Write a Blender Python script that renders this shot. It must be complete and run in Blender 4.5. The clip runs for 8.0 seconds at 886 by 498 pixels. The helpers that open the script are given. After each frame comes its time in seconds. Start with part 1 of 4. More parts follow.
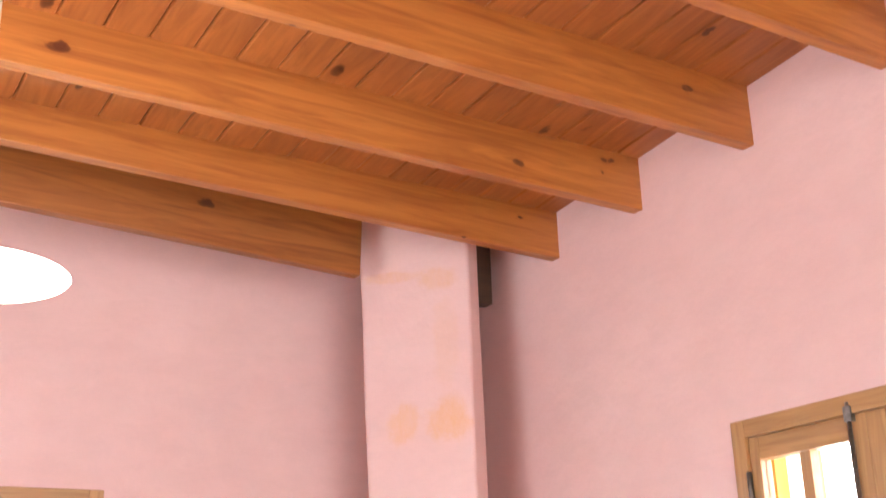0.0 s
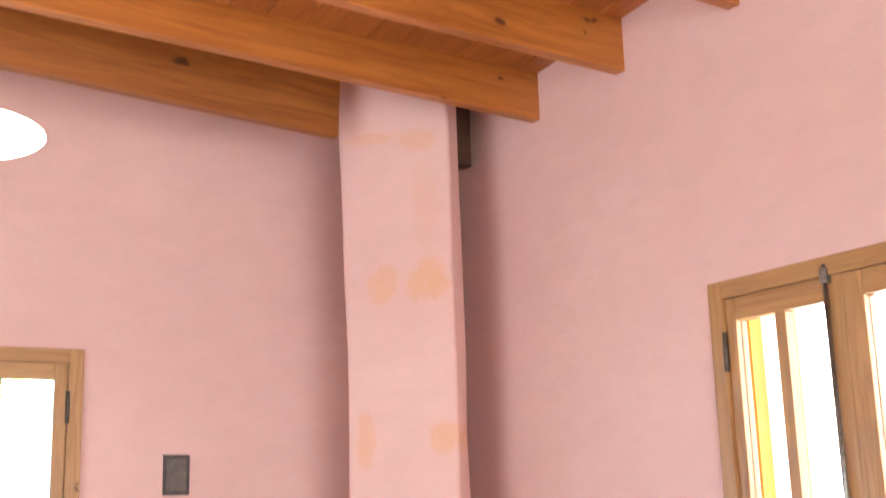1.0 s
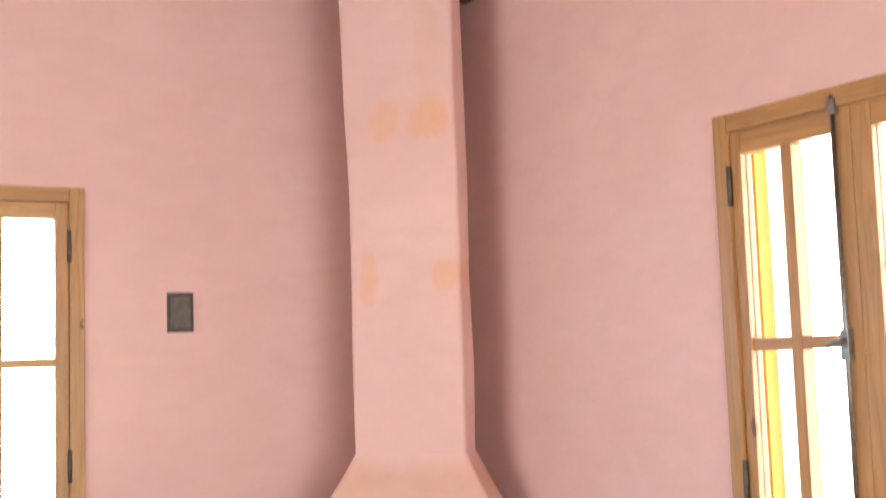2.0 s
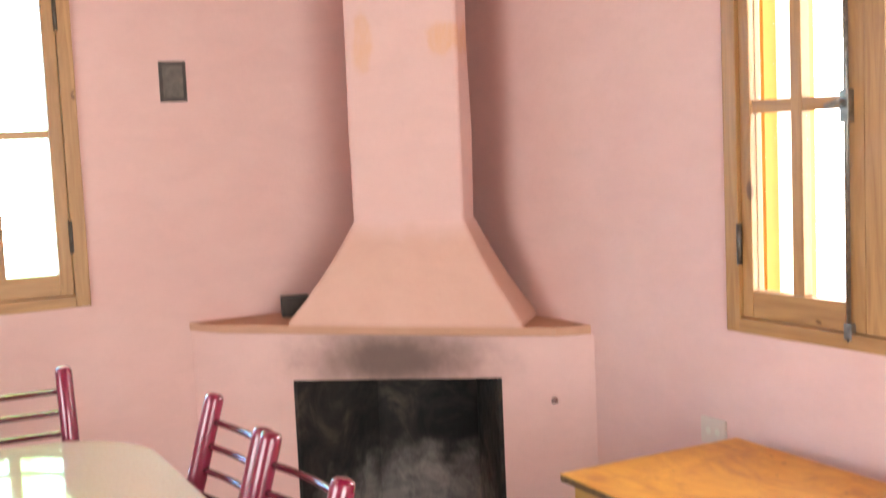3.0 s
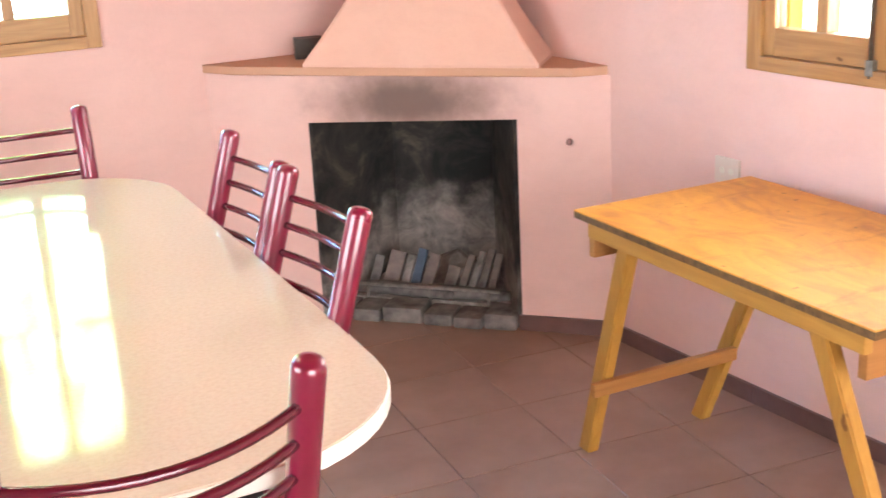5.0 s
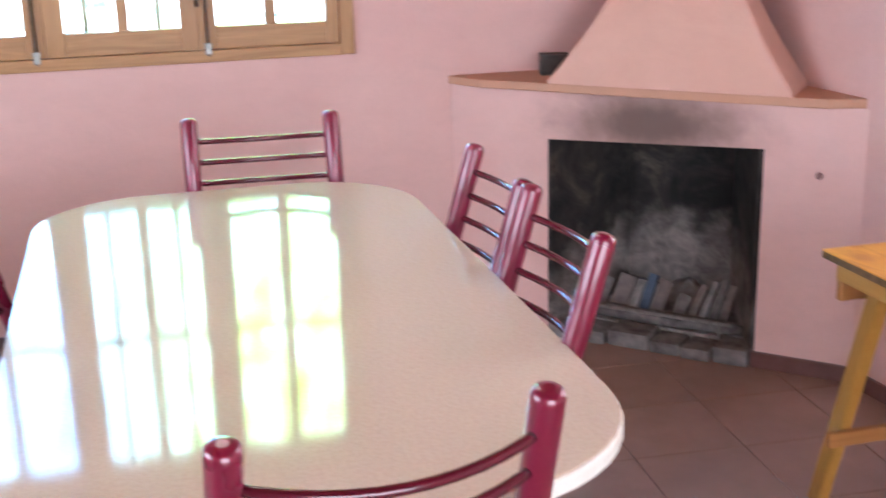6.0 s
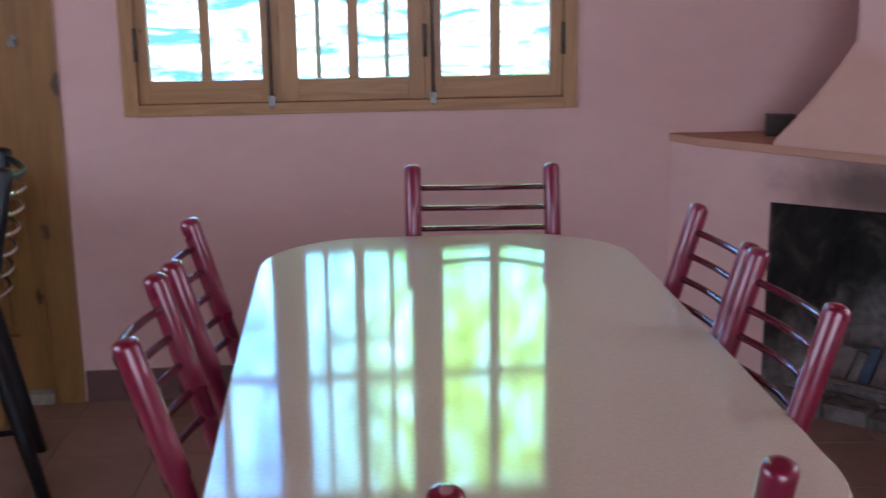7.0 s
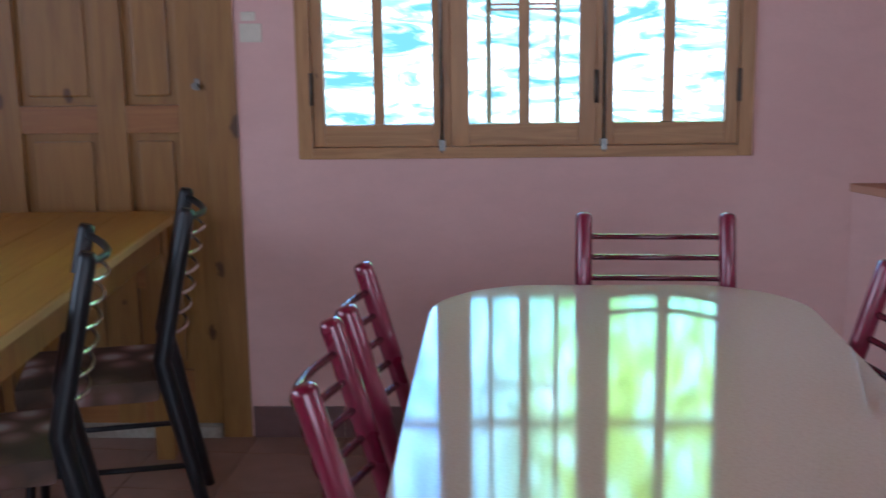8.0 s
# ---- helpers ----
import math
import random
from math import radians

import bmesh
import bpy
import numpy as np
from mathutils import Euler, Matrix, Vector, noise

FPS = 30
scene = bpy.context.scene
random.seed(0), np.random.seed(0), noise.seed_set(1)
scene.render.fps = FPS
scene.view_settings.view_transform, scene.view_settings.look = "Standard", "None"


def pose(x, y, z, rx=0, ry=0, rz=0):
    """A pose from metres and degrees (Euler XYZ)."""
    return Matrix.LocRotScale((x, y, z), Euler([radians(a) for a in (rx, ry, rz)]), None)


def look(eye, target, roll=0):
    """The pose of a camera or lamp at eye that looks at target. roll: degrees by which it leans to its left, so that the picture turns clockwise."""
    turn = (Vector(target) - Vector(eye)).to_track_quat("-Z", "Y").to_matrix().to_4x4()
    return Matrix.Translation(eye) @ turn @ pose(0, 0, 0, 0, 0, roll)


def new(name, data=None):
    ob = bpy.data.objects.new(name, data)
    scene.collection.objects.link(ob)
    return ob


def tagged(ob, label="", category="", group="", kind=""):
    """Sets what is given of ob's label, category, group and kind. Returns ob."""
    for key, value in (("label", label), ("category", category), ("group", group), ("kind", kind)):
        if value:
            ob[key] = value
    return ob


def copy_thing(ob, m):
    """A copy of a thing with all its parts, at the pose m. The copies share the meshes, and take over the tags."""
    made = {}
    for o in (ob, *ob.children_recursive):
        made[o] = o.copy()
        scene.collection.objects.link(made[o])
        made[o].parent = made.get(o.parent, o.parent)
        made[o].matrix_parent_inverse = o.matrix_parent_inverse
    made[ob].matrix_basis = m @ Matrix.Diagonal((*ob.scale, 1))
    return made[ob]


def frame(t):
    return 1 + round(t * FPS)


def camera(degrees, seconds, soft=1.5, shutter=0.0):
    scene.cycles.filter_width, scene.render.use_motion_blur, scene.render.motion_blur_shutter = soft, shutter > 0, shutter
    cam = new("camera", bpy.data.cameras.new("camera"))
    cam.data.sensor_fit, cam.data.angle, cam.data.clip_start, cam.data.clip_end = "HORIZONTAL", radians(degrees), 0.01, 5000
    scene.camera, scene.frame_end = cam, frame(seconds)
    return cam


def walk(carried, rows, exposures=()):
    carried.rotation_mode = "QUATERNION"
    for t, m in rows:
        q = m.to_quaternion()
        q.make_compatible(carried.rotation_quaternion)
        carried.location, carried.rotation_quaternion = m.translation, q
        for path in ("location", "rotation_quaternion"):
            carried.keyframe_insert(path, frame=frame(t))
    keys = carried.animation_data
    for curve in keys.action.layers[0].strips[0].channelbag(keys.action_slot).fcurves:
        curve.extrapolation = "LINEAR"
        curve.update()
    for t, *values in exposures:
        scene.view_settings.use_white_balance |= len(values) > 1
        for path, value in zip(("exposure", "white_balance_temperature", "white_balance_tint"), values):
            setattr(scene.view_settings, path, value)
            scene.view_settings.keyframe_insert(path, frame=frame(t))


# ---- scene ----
cam = camera(40.944, 8.0, soft=1.5, shutter=0.5)
# seconds, place, then yaw, pitch and lean in degrees
PATH = [
    (0, -0.073, -0.052, 1.541, -32.27, 19.32, -1.72),
    (0.5, -0.069, -0.048, 1.545, -32.56, 16.43, -1.94),
    (1, -0.072, -0.028, 1.538, -33.28, 12.75, -1.74),
    (1.5, -0.060, -0.018, 1.527, -33.19, 9.48, -1.53),
    (1.7, -0.064, -0.005, 1.504, -33.17, 8.15, -1.65),
    (2.8, 0.047, 0.007, 1.503, -31.58, -3.54, -2.52),
    (3, 0.053, 0.007, 1.496, -31.44, -5.63, -2.57),
    (3.5, 0.055, 0.015, 1.484, -31.69, -10.44, -2.22),
    (4, 0.057, 0.009, 1.464, -32.00, -14.72, -2.49),
    (4.2, 0.058, 0.005, 1.456, -32.32, -16.22, -2.68),
    (5.3, 0.044, 0.009, 1.461, -27.77, -17.69, -2.73),
    (5.5, 0.043, 0.020, 1.463, -25.36, -17.59, -2.53),
    (6, 0.029, 0.048, 1.470, -19.13, -16.46, -1.49),
    (6.5, 0.008, 0.056, 1.478, -14.54, -14.84, -0.91),
    (7, -0.006, 0.061, 1.474, -9.18, -13.83, -0.62),
    (7.5, -0.018, 0.069, 1.483, -5.60, -12.85, -0.51),
    (8, -0.038, 0.091, 1.485, -1.49, -11.76, -0.84),
]


def aim(x, y, z, yaw, pitch, lean):
    a, p = radians(yaw), radians(pitch)
    ahead = Vector((-math.sin(a) * math.cos(p), math.cos(a) * math.cos(p), math.sin(p)))
    return look((x, y, z), Vector((x, y, z)) + ahead, lean)


EXPOSURES = [(0, 1.06, 6230, 11), (1.2, 0.87, 6480, 7), (3.0, 0.80, 6600, 3), (4.2, 1.06, 6580, 2), (5.4, 1.24, 6180, 4), (5.8, 0.92, 5800, 7), (6.5, -0.05, 5380, 9), (7.2, -0.76, 5200, 11), (8.0, -0.79, 5160, 10)]
walk(cam, [(r[0], aim(*r[1:])) for r in PATH], EXPOSURES)

# ---- world and light ----
world = bpy.data.worlds.new("sky")
scene.world = world
world.use_nodes = True
wn, wl = world.node_tree.nodes, world.node_tree.links
sky = wn.new("ShaderNodeTexSky")
sky.sky_type = "NISHITA"
sky.sun_disc = False
sky.sun_elevation, sky.sun_rotation = radians(70), radians(280)
wl.new(sky.outputs[0], wn["Background"].inputs[0])
wn["Background"].inputs[1].default_value = 0.15
sun = new("sun", bpy.data.lights.new("sun", "SUN"))
sun.data.energy, sun.data.angle, sun.data.color = 3.0, radians(0.5), (1.0, 0.95, 0.86)
sun.matrix_world = look((-3, 1, 9), (0, 0.4, 0.0))
GLOW_A, GLOW_B, GLOW_S, GLOW_W = 16.0, 8.5, 6.6, 6.7

# ---- the plan ----
FL = -0.05          # top of the floor
XB = 2.40           # window wall beside the plank table
WA = pose(1.422, 4.05, 0, 0, 0, -4.0)       # long wall with the door: x along it, y outwards
WB = pose(XB, 0, 0, 0, 0, -90.0)            # x runs towards -y, y outwards
WF = pose(1.439, 4.065, 0, 0, 0, -49.3)     # front of the corner fireplace


def ceil_z(y):
    return 3.062 - 0.080 * (y - 3.10)


def roof_z(y):
    """Over the last two bays beside the wall, the boards lie level and higher."""
    return ceil_z(y) if y < 3.10 else 3.21


def beam_z(y):
    return 2.886 - 0.0617 * (y - 3.11)


# ---- mesh helpers ----
def box(bm, x0, y0, z0, x1, y1, z1, bevel=0.0, m=None):
    ret = bmesh.ops.create_cube(bm, size=1.0)
    vs = ret["verts"]
    bmesh.ops.scale(bm, vec=(x1 - x0, y1 - y0, z1 - z0), verts=vs)
    bmesh.ops.translate(bm, vec=((x0 + x1) / 2, (y0 + y1) / 2, (z0 + z1) / 2), verts=vs)
    if bevel:
        es = list({e for v in vs for e in v.link_edges})
        out = bmesh.ops.bevel(bm, geom=es, offset=bevel, segments=2, profile=0.7, affect="EDGES")
        vs = list({v for f in out["faces"] for v in f.verts} | {v for v in vs if v.is_valid})
    if m is not None:
        bmesh.ops.transform(bm, matrix=m, verts=vs)
    return bm


def tube(bm, pts, r, seg=12, cap=True):
    """A round bar along a line of points; r is one radius or one a point."""
    pts = [Vector(p) for p in pts]
    rs = r if isinstance(r, (list, tuple)) else [r] * len(pts)
    rings, side = [], None
    for i, p in enumerate(pts):
        d = (pts[min(i + 1, len(pts) - 1)] - pts[max(i - 1, 0)]).normalized()
        if side is None:
            side = d.orthogonal().normalized()
        side = (side - d * side.dot(d)).normalized()
        other = d.cross(side)
        rings.append([bm.verts.new(p + rs[i] * (math.cos(a) * side + math.sin(a) * other))
                      for a in (2 * math.pi * k / seg for k in range(seg))])
    for a, b in zip(rings, rings[1:]):
        for k in range(seg):
            bm.faces.new((a[k], a[(k + 1) % seg], b[(k + 1) % seg], b[k])).smooth = True
    if cap:
        bm.faces.new(rings[0][::-1])
        bm.faces.new(rings[-1])
    return bm


def prism(bm, outline, z0, z1, bevel=0.0):
    """An upright solid over an outline of (x, y)."""
    lo = [bm.verts.new((x, y, z0)) for x, y in outline]
    hi = [bm.verts.new((x, y, z1)) for x, y in outline]
    n = len(lo)
    faces = [bm.faces.new(lo[::-1]), bm.faces.new(hi)]
    for k in range(n):
        faces.append(bm.faces.new((lo[k], lo[(k + 1) % n], hi[(k + 1) % n], hi[k])))
    bmesh.ops.recalc_face_normals(bm, faces=faces)
    if bevel:
        es = [e for f in faces[:2] for e in f.edges]
        bmesh.ops.bevel(bm, geom=es, offset=bevel, segments=3, profile=0.6, affect="EDGES")
    return bm


def finish(bm, name, material):
    me = bpy.data.meshes.new(name)
    bm.to_mesh(me)
    bm.free()
    me.materials.append(material)
    return me


def part(name, bm, material, parent=None, label=""):
    ob = new(name, finish(bm, name, material))
    if parent is not None:
        ob.parent = parent
    if label:
        ob["label"] = label
    return ob


def thing(name, m, label, category, group="", kind=""):
    ob = new(name)
    ob.matrix_basis = m
    ob.empty_display_size = 0.1
    return tagged(ob, label, category, group, kind)


def B():
    return bmesh.new()


# ---- materials ----
def mat(name, build):
    m = bpy.data.materials.new(name)
    m.use_nodes = True
    n, l = m.node_tree.nodes, m.node_tree.links
    build(n, l, n["Principled BSDF"])
    return m


def coords(n, l, scale=(1, 1, 1), which="Object"):
    tc, mp = n.new("ShaderNodeTexCoord"), n.new("ShaderNodeMapping")
    mp.inputs["Scale"].default_value = scale
    l.new(tc.outputs[which], mp.inputs[0])
    return mp.outputs[0]


def noise_node(n, l, vec, scale, detail=4.0, rough=0.55, distort=0.0):
    t = n.new("ShaderNodeTexNoise")
    t.inputs["Scale"].default_value, t.inputs["Detail"].default_value = scale, detail
    t.inputs["Roughness"].default_value, t.inputs["Distortion"].default_value = rough, distort
    l.new(vec, t.inputs["Vector"])
    return t.outputs["Fac"]


def ramp(n, l, fac, stops):
    r = n.new("ShaderNodeValToRGB")
    els = r.color_ramp.elements
    while len(els) < len(stops):
        els.new(0.5)
    for e, (p, c) in zip(els, stops):
        e.position, e.color = p, (*c, 1) if len(c) == 3 else c
    l.new(fac, r.inputs[0])
    return r.outputs[0]


def mix(n, l, fac, a, b, mode="MIX"):
    x = n.new("ShaderNodeMix")
    x.data_type, x.blend_type = "RGBA", mode
    for sock, v in ((x.inputs[0], fac), (x.inputs[6], a), (x.inputs[7], b)):
        if isinstance(v, (int, float)):
            sock.default_value = v
        elif isinstance(v, tuple):
            sock.default_value = (*v, 1)
        else:
            l.new(v, sock)
    return x.outputs[2]


def maths(n, l, op, a, b=0.0, c=0.0):
    x = n.new("ShaderNodeMath")
    x.operation = op
    for sock, v in zip(x.inputs, (a, b, c)):
        if isinstance(v, (int, float)):
            sock.default_value = v
        else:
            l.new(v, sock)
    return x.outputs[0]


def bump(n, l, p, height, strength=0.2, dist=0.01):
    b = n.new("ShaderNodeBump")
    b.inputs["Strength"].default_value, b.inputs["Distance"].default_value = strength, dist
    l.new(height, b.inputs["Height"])
    l.new(b.outputs[0], p.inputs["Normal"])


def blotch(n, l, xyz, centre, radii, soft=0.60, wob=0.8):
    """1 inside an uneven oval about centre, 0 outside."""
    sub = n.new("ShaderNodeVectorMath")
    sub.operation = "SUBTRACT"
    l.new(xyz, sub.inputs[0])
    sub.inputs[1].default_value = centre
    div = n.new("ShaderNodeVectorMath")
    div.operation = "DIVIDE"
    l.new(sub.outputs[0], div.inputs[0])
    div.inputs[1].default_value = radii
    ln = n.new("ShaderNodeVectorMath")
    ln.operation = "LENGTH"
    l.new(div.outputs[0], ln.inputs[0])
    w = maths(n, l, "MULTIPLY_ADD", noise_node(n, l, xyz, 11.0, 4.0, 0.6), wob * 2, -wob)
    d = maths(n, l, "ADD", ln.outputs["Value"], w)
    mr = n.new("ShaderNodeMapRange")
    mr.interpolation_type = "SMOOTHSTEP"
    mr.inputs["From Min"].default_value, mr.inputs["From Max"].default_value = 1 + soft / 2, 1 - soft / 2
    l.new(d, mr.inputs["Value"])
    return mr.outputs[0]


PINK, PINK2, PATCH = (0.76, 0.502, 0.452), (0.70, 0.442, 0.397), (0.70, 0.39, 0.22)


def plaster(name, stains=(), soot=None, base=PINK, base2=PINK2, fade=None):
    def build(n, l, p):
        xyz = coords(n, l)
        big = noise_node(n, l, xyz, 1.3, 5.0, 0.6)
        col = ramp(n, l, big, [(0.3, base2), (0.65, base)])
        col = mix(n, l, maths(n, l, "MULTIPLY", noise_node(n, l, xyz, 55.0, 3.0), 0.10), col, (0.50, 0.30, 0.27))
        mid = ramp(n, l, noise_node(n, l, coords(n, l, (1, 1, 2.2)), 5.5, 6.0, 0.68, 0.4), [(0.42, (0, 0, 0)), (0.66, (1, 1, 1))])
        col = mix(n, l, maths(n, l, "MULTIPLY", mid, 0.22), col, tuple(c * 0.84 for c in base2))
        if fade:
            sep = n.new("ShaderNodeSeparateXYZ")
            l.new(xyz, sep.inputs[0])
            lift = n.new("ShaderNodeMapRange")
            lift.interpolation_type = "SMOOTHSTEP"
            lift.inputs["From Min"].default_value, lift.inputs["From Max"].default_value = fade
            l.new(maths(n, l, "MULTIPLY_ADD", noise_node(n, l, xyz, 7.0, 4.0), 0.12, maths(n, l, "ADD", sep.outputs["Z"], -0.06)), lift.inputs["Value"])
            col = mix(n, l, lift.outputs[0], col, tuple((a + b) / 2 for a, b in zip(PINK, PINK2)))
        for centre, radii, strength in stains:
            worn = maths(n, l, "MULTIPLY_ADD", noise_node(n, l, coords(n, l, (1.6, 1, 0.7)), 26.0, 4.0, 0.7), 1.5, 0.15)
            f = maths(n, l, "MULTIPLY", blotch(n, l, xyz, centre, radii), maths(n, l, "MULTIPLY", worn, strength * 1.15))
            col = mix(n, l, f, col, PATCH)
        if soot:
            f = maths(n, l, "MULTIPLY", blotch(n, l, xyz, soot[0], soot[1], 1.5, 0.4), soot[2])
            col = mix(n, l, f, col, (0.045, 0.03, 0.022))
        l.new(col, p.inputs["Base Color"])
        p.inputs["Roughness"].default_value = 0.85
        p.inputs["Specular IOR Level"].default_value = 0.25
        h = maths(n, l, "MULTIPLY_ADD", noise_node(n, l, xyz, 60.0, 2.0), 0.05, noise_node(n, l, xyz, 5.0, 5.0, 0.55))
        bump(n, l, p, h, 0.5, 0.012)
    return mat(name, build)


def wood(name, light, dark, knot, axis=0, rough=0.4, knots=True, scale=1.0, coat=0.0):
    def build(n, l, p):
        long_way = [9.0 * scale] * 3
        long_way[axis] = 0.7 * scale
        info = n.new("ShaderNodeObjectInfo")
        tc = n.new("ShaderNodeTexCoord")
        add = n.new("ShaderNodeVectorMath")
        add.operation = "MULTIPLY_ADD"
        l.new(info.outputs["Random"], add.inputs[0])
        add.inputs[1].default_value = (7.3, 3.1, 5.7)
        l.new(tc.outputs["Object"], add.inputs[2])
        xyz = add.outputs[0]
        mp = n.new("ShaderNodeMapping")
        mp.inputs["Scale"].default_value = long_way
        l.new(xyz, mp.inputs[0])
        grain = noise_node(n, l, mp.outputs[0], 3.0, 6.0, 0.6, 1.2)
        fine = noise_node(n, l, mp.outputs[0], 16.0, 3.0, 0.6)
        col = ramp(n, l, grain, [(0.30, dark), (0.62, light)])
        col = mix(n, l, maths(n, l, "MULTIPLY", fine, 0.25), col, dark)
        isl = n.new("ShaderNodeNewGeometry")
        col = mix(n, l, maths(n, l, "MULTIPLY", isl.outputs["Random Per Island"], 0.30), col, dark)
        col = mix(n, l, maths(n, l, "MULTIPLY", noise_node(n, l, xyz, 1.6, 2.0), 0.22), col, light)
        col = mix(n, l, maths(n, l, "MULTIPLY", info.outputs["Random"], 0.28), col, dark)
        if knots:
            mk = n.new("ShaderNodeMapping")
            ks = [9.0, 9.0, 9.0]
            ks[axis] = 4.2
            mk.inputs["Scale"].default_value = ks
            wob = n.new("ShaderNodeVectorMath")
            wob.operation = "MULTIPLY_ADD"
            l.new(noise_node(n, l, xyz, 22.0, 2.0), wob.inputs[0])
            wob.inputs[1].default_value = (0.030, 0.030, 0.030)
            l.new(xyz, wob.inputs[2])
            l.new(wob.outputs[0], mk.inputs[0])
            v = n.new("ShaderNodeTexVoronoi")
            v.inputs["Scale"].default_value = 0.95 * scale
            l.new(mk.outputs[0], v.inputs["Vector"])
            pick = n.new("ShaderNodeSeparateColor")
            l.new(v.outputs["Color"], pick.inputs[0])
            size = maths(n, l, "MULTIPLY_ADD", pick.outputs[1], 0.85, 0.40)
            spot = ramp(n, l, maths(n, l, "DIVIDE", v.outputs["Distance"], size), [(0.085, (1, 1, 1)), (0.125, (0.8, 0.8, 0.8)), (0.15, (0.12, 0.12, 0.12)), (0.26, (0, 0, 0))])
            spot = maths(n, l, "MULTIPLY", spot, maths(n, l, "GREATER_THAN", pick.outputs[0], 0.42))
            col = mix(n, l, maths(n, l, "MULTIPLY", spot, 0.9), col, knot)
        l.new(col, p.inputs["Base Color"])
        p.inputs["Roughness"].default_value = rough
        p.inputs["Coat Weight"].default_value = coat
        p.inputs["Coat Roughness"].default_value = 0.25
        bump(n, l, p, grain, 0.12, 0.004)
    return mat(name, build)


def plain(name, color, rough=0.5, metal=0.0, vary=0.25, scale=30.0, coat=0.0):
    def build(n, l, p):
        xyz = coords(n, l)
        f = noise_node(n, l, xyz, scale, 5.0, 0.6)
        dark = tuple(c * (1 - vary) for c in color)
        l.new(ramp(n, l, f, [(0.3, dark), (0.7, color)]), p.inputs["Base Color"])
        l.new(maths(n, l, "MULTIPLY_ADD", noise_node(n, l, xyz, scale * 0.3, 3.0), 0.2, max(rough - 0.1, 0.03)), p.inputs["Roughness"])
        p.inputs["Metallic"].default_value = metal
        p.inputs["Coat Weight"].default_value = coat
        p.inputs["Coat Roughness"].default_value = 0.12
        bump(n, l, p, f, 0.06, 0.003)
    return mat(name, build)


def glow(name, build_color, strength):
    def build(n, l, p):
        p.inputs["Base Color"].default_value = (0, 0, 0, 1)
        p.inputs["Roughness"].default_value = 1.0
        p.inputs["Specular IOR Level"].default_value = 0.0
        l.new(build_color(n, l), p.inputs["Emission Color"])
        p.inputs["Emission Strength"].default_value = strength
    return mat(name, build)


M_WALL = plaster("pink_plaster")
M_BODY = plaster("pink_hearth_plaster", soot=((0.790, 0.0, 0.738), (0.285, 0.3, 0.105), 0.80))
M_COL = plaster("pink_patched_plaster", stains=[
    ((0.795, 0.1, 2.335), (0.055, 0.3, 0.066), 0.55), ((0.955, 0.1, 2.34), (0.080, 0.3, 0.075), 0.68),
    ((0.72, 0.1, 1.81), (0.032, 0.3, 0.11), 0.5), ((1.00, 0.1, 1.80), (0.06, 0.3, 0.055), 0.62),
    ((0.755, 0.1, 2.872), (0.10, 0.3, 0.022), 0.45), ((0.93, 0.1, 2.850), (0.07, 0.3, 0.042), 0.5),
    ((0.95, 0.1, 2.62), (0.045, 0.3, 0.14), 0.22)])
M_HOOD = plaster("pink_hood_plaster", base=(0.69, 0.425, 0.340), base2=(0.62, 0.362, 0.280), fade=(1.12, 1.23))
M_SHELF = plaster("tan_shelf_plaster", base=(0.58, 0.33, 0.225), base2=(0.50, 0.27, 0.17))
M_BEAM = wood("varnished_pine_beam", (0.57, 0.213, 0.040), (0.27, 0.074, 0.015), (0.065, 0.009, 0.005), 0, 0.42, coat=0.12)
# the beam pine again in darker browns, for the last beam
M_BEAM_DARK = wood("darker_pine_beam", (0.40, 0.140, 0.030), (0.19, 0.054, 0.013), (0.05, 0.009, 0.005), 0, 0.45)
M_BOARD = wood("varnished_pine_board", (0.52, 0.182, 0.042), (0.25, 0.070, 0.017), (0.06, 0.012, 0.004), 1, 0.4)
# the last beam's far end, its shade behind the chimney put into the colour
M_PINE_SHADE = wood("shaded_pine_end", (0.10, 0.045, 0.02), (0.05, 0.022, 0.010), (0.03, 0.012, 0.006), 0, 0.6)
M_FRAME = wood("window_pine", (0.53, 0.290, 0.108), (0.29, 0.134, 0.046), (0.12, 0.045, 0.012), 2, 0.42, scale=1.2)
M_FRAME_H = wood("window_pine_rail", (0.53, 0.290, 0.108), (0.29, 0.134, 0.046), (0.12, 0.045, 0.012), 0, 0.42, scale=1.2)
M_DOOR = wood("door_pine", (0.37, 0.190, 0.046), (0.22, 0.100, 0.025), (0.06, 0.024, 0.008), 2, 0.4)
M_DOOR_RAIL = wood("door_pine_rail", (0.38, 0.168, 0.048), (0.23, 0.090, 0.027), (0.06, 0.024, 0.008), 0, 0.4)


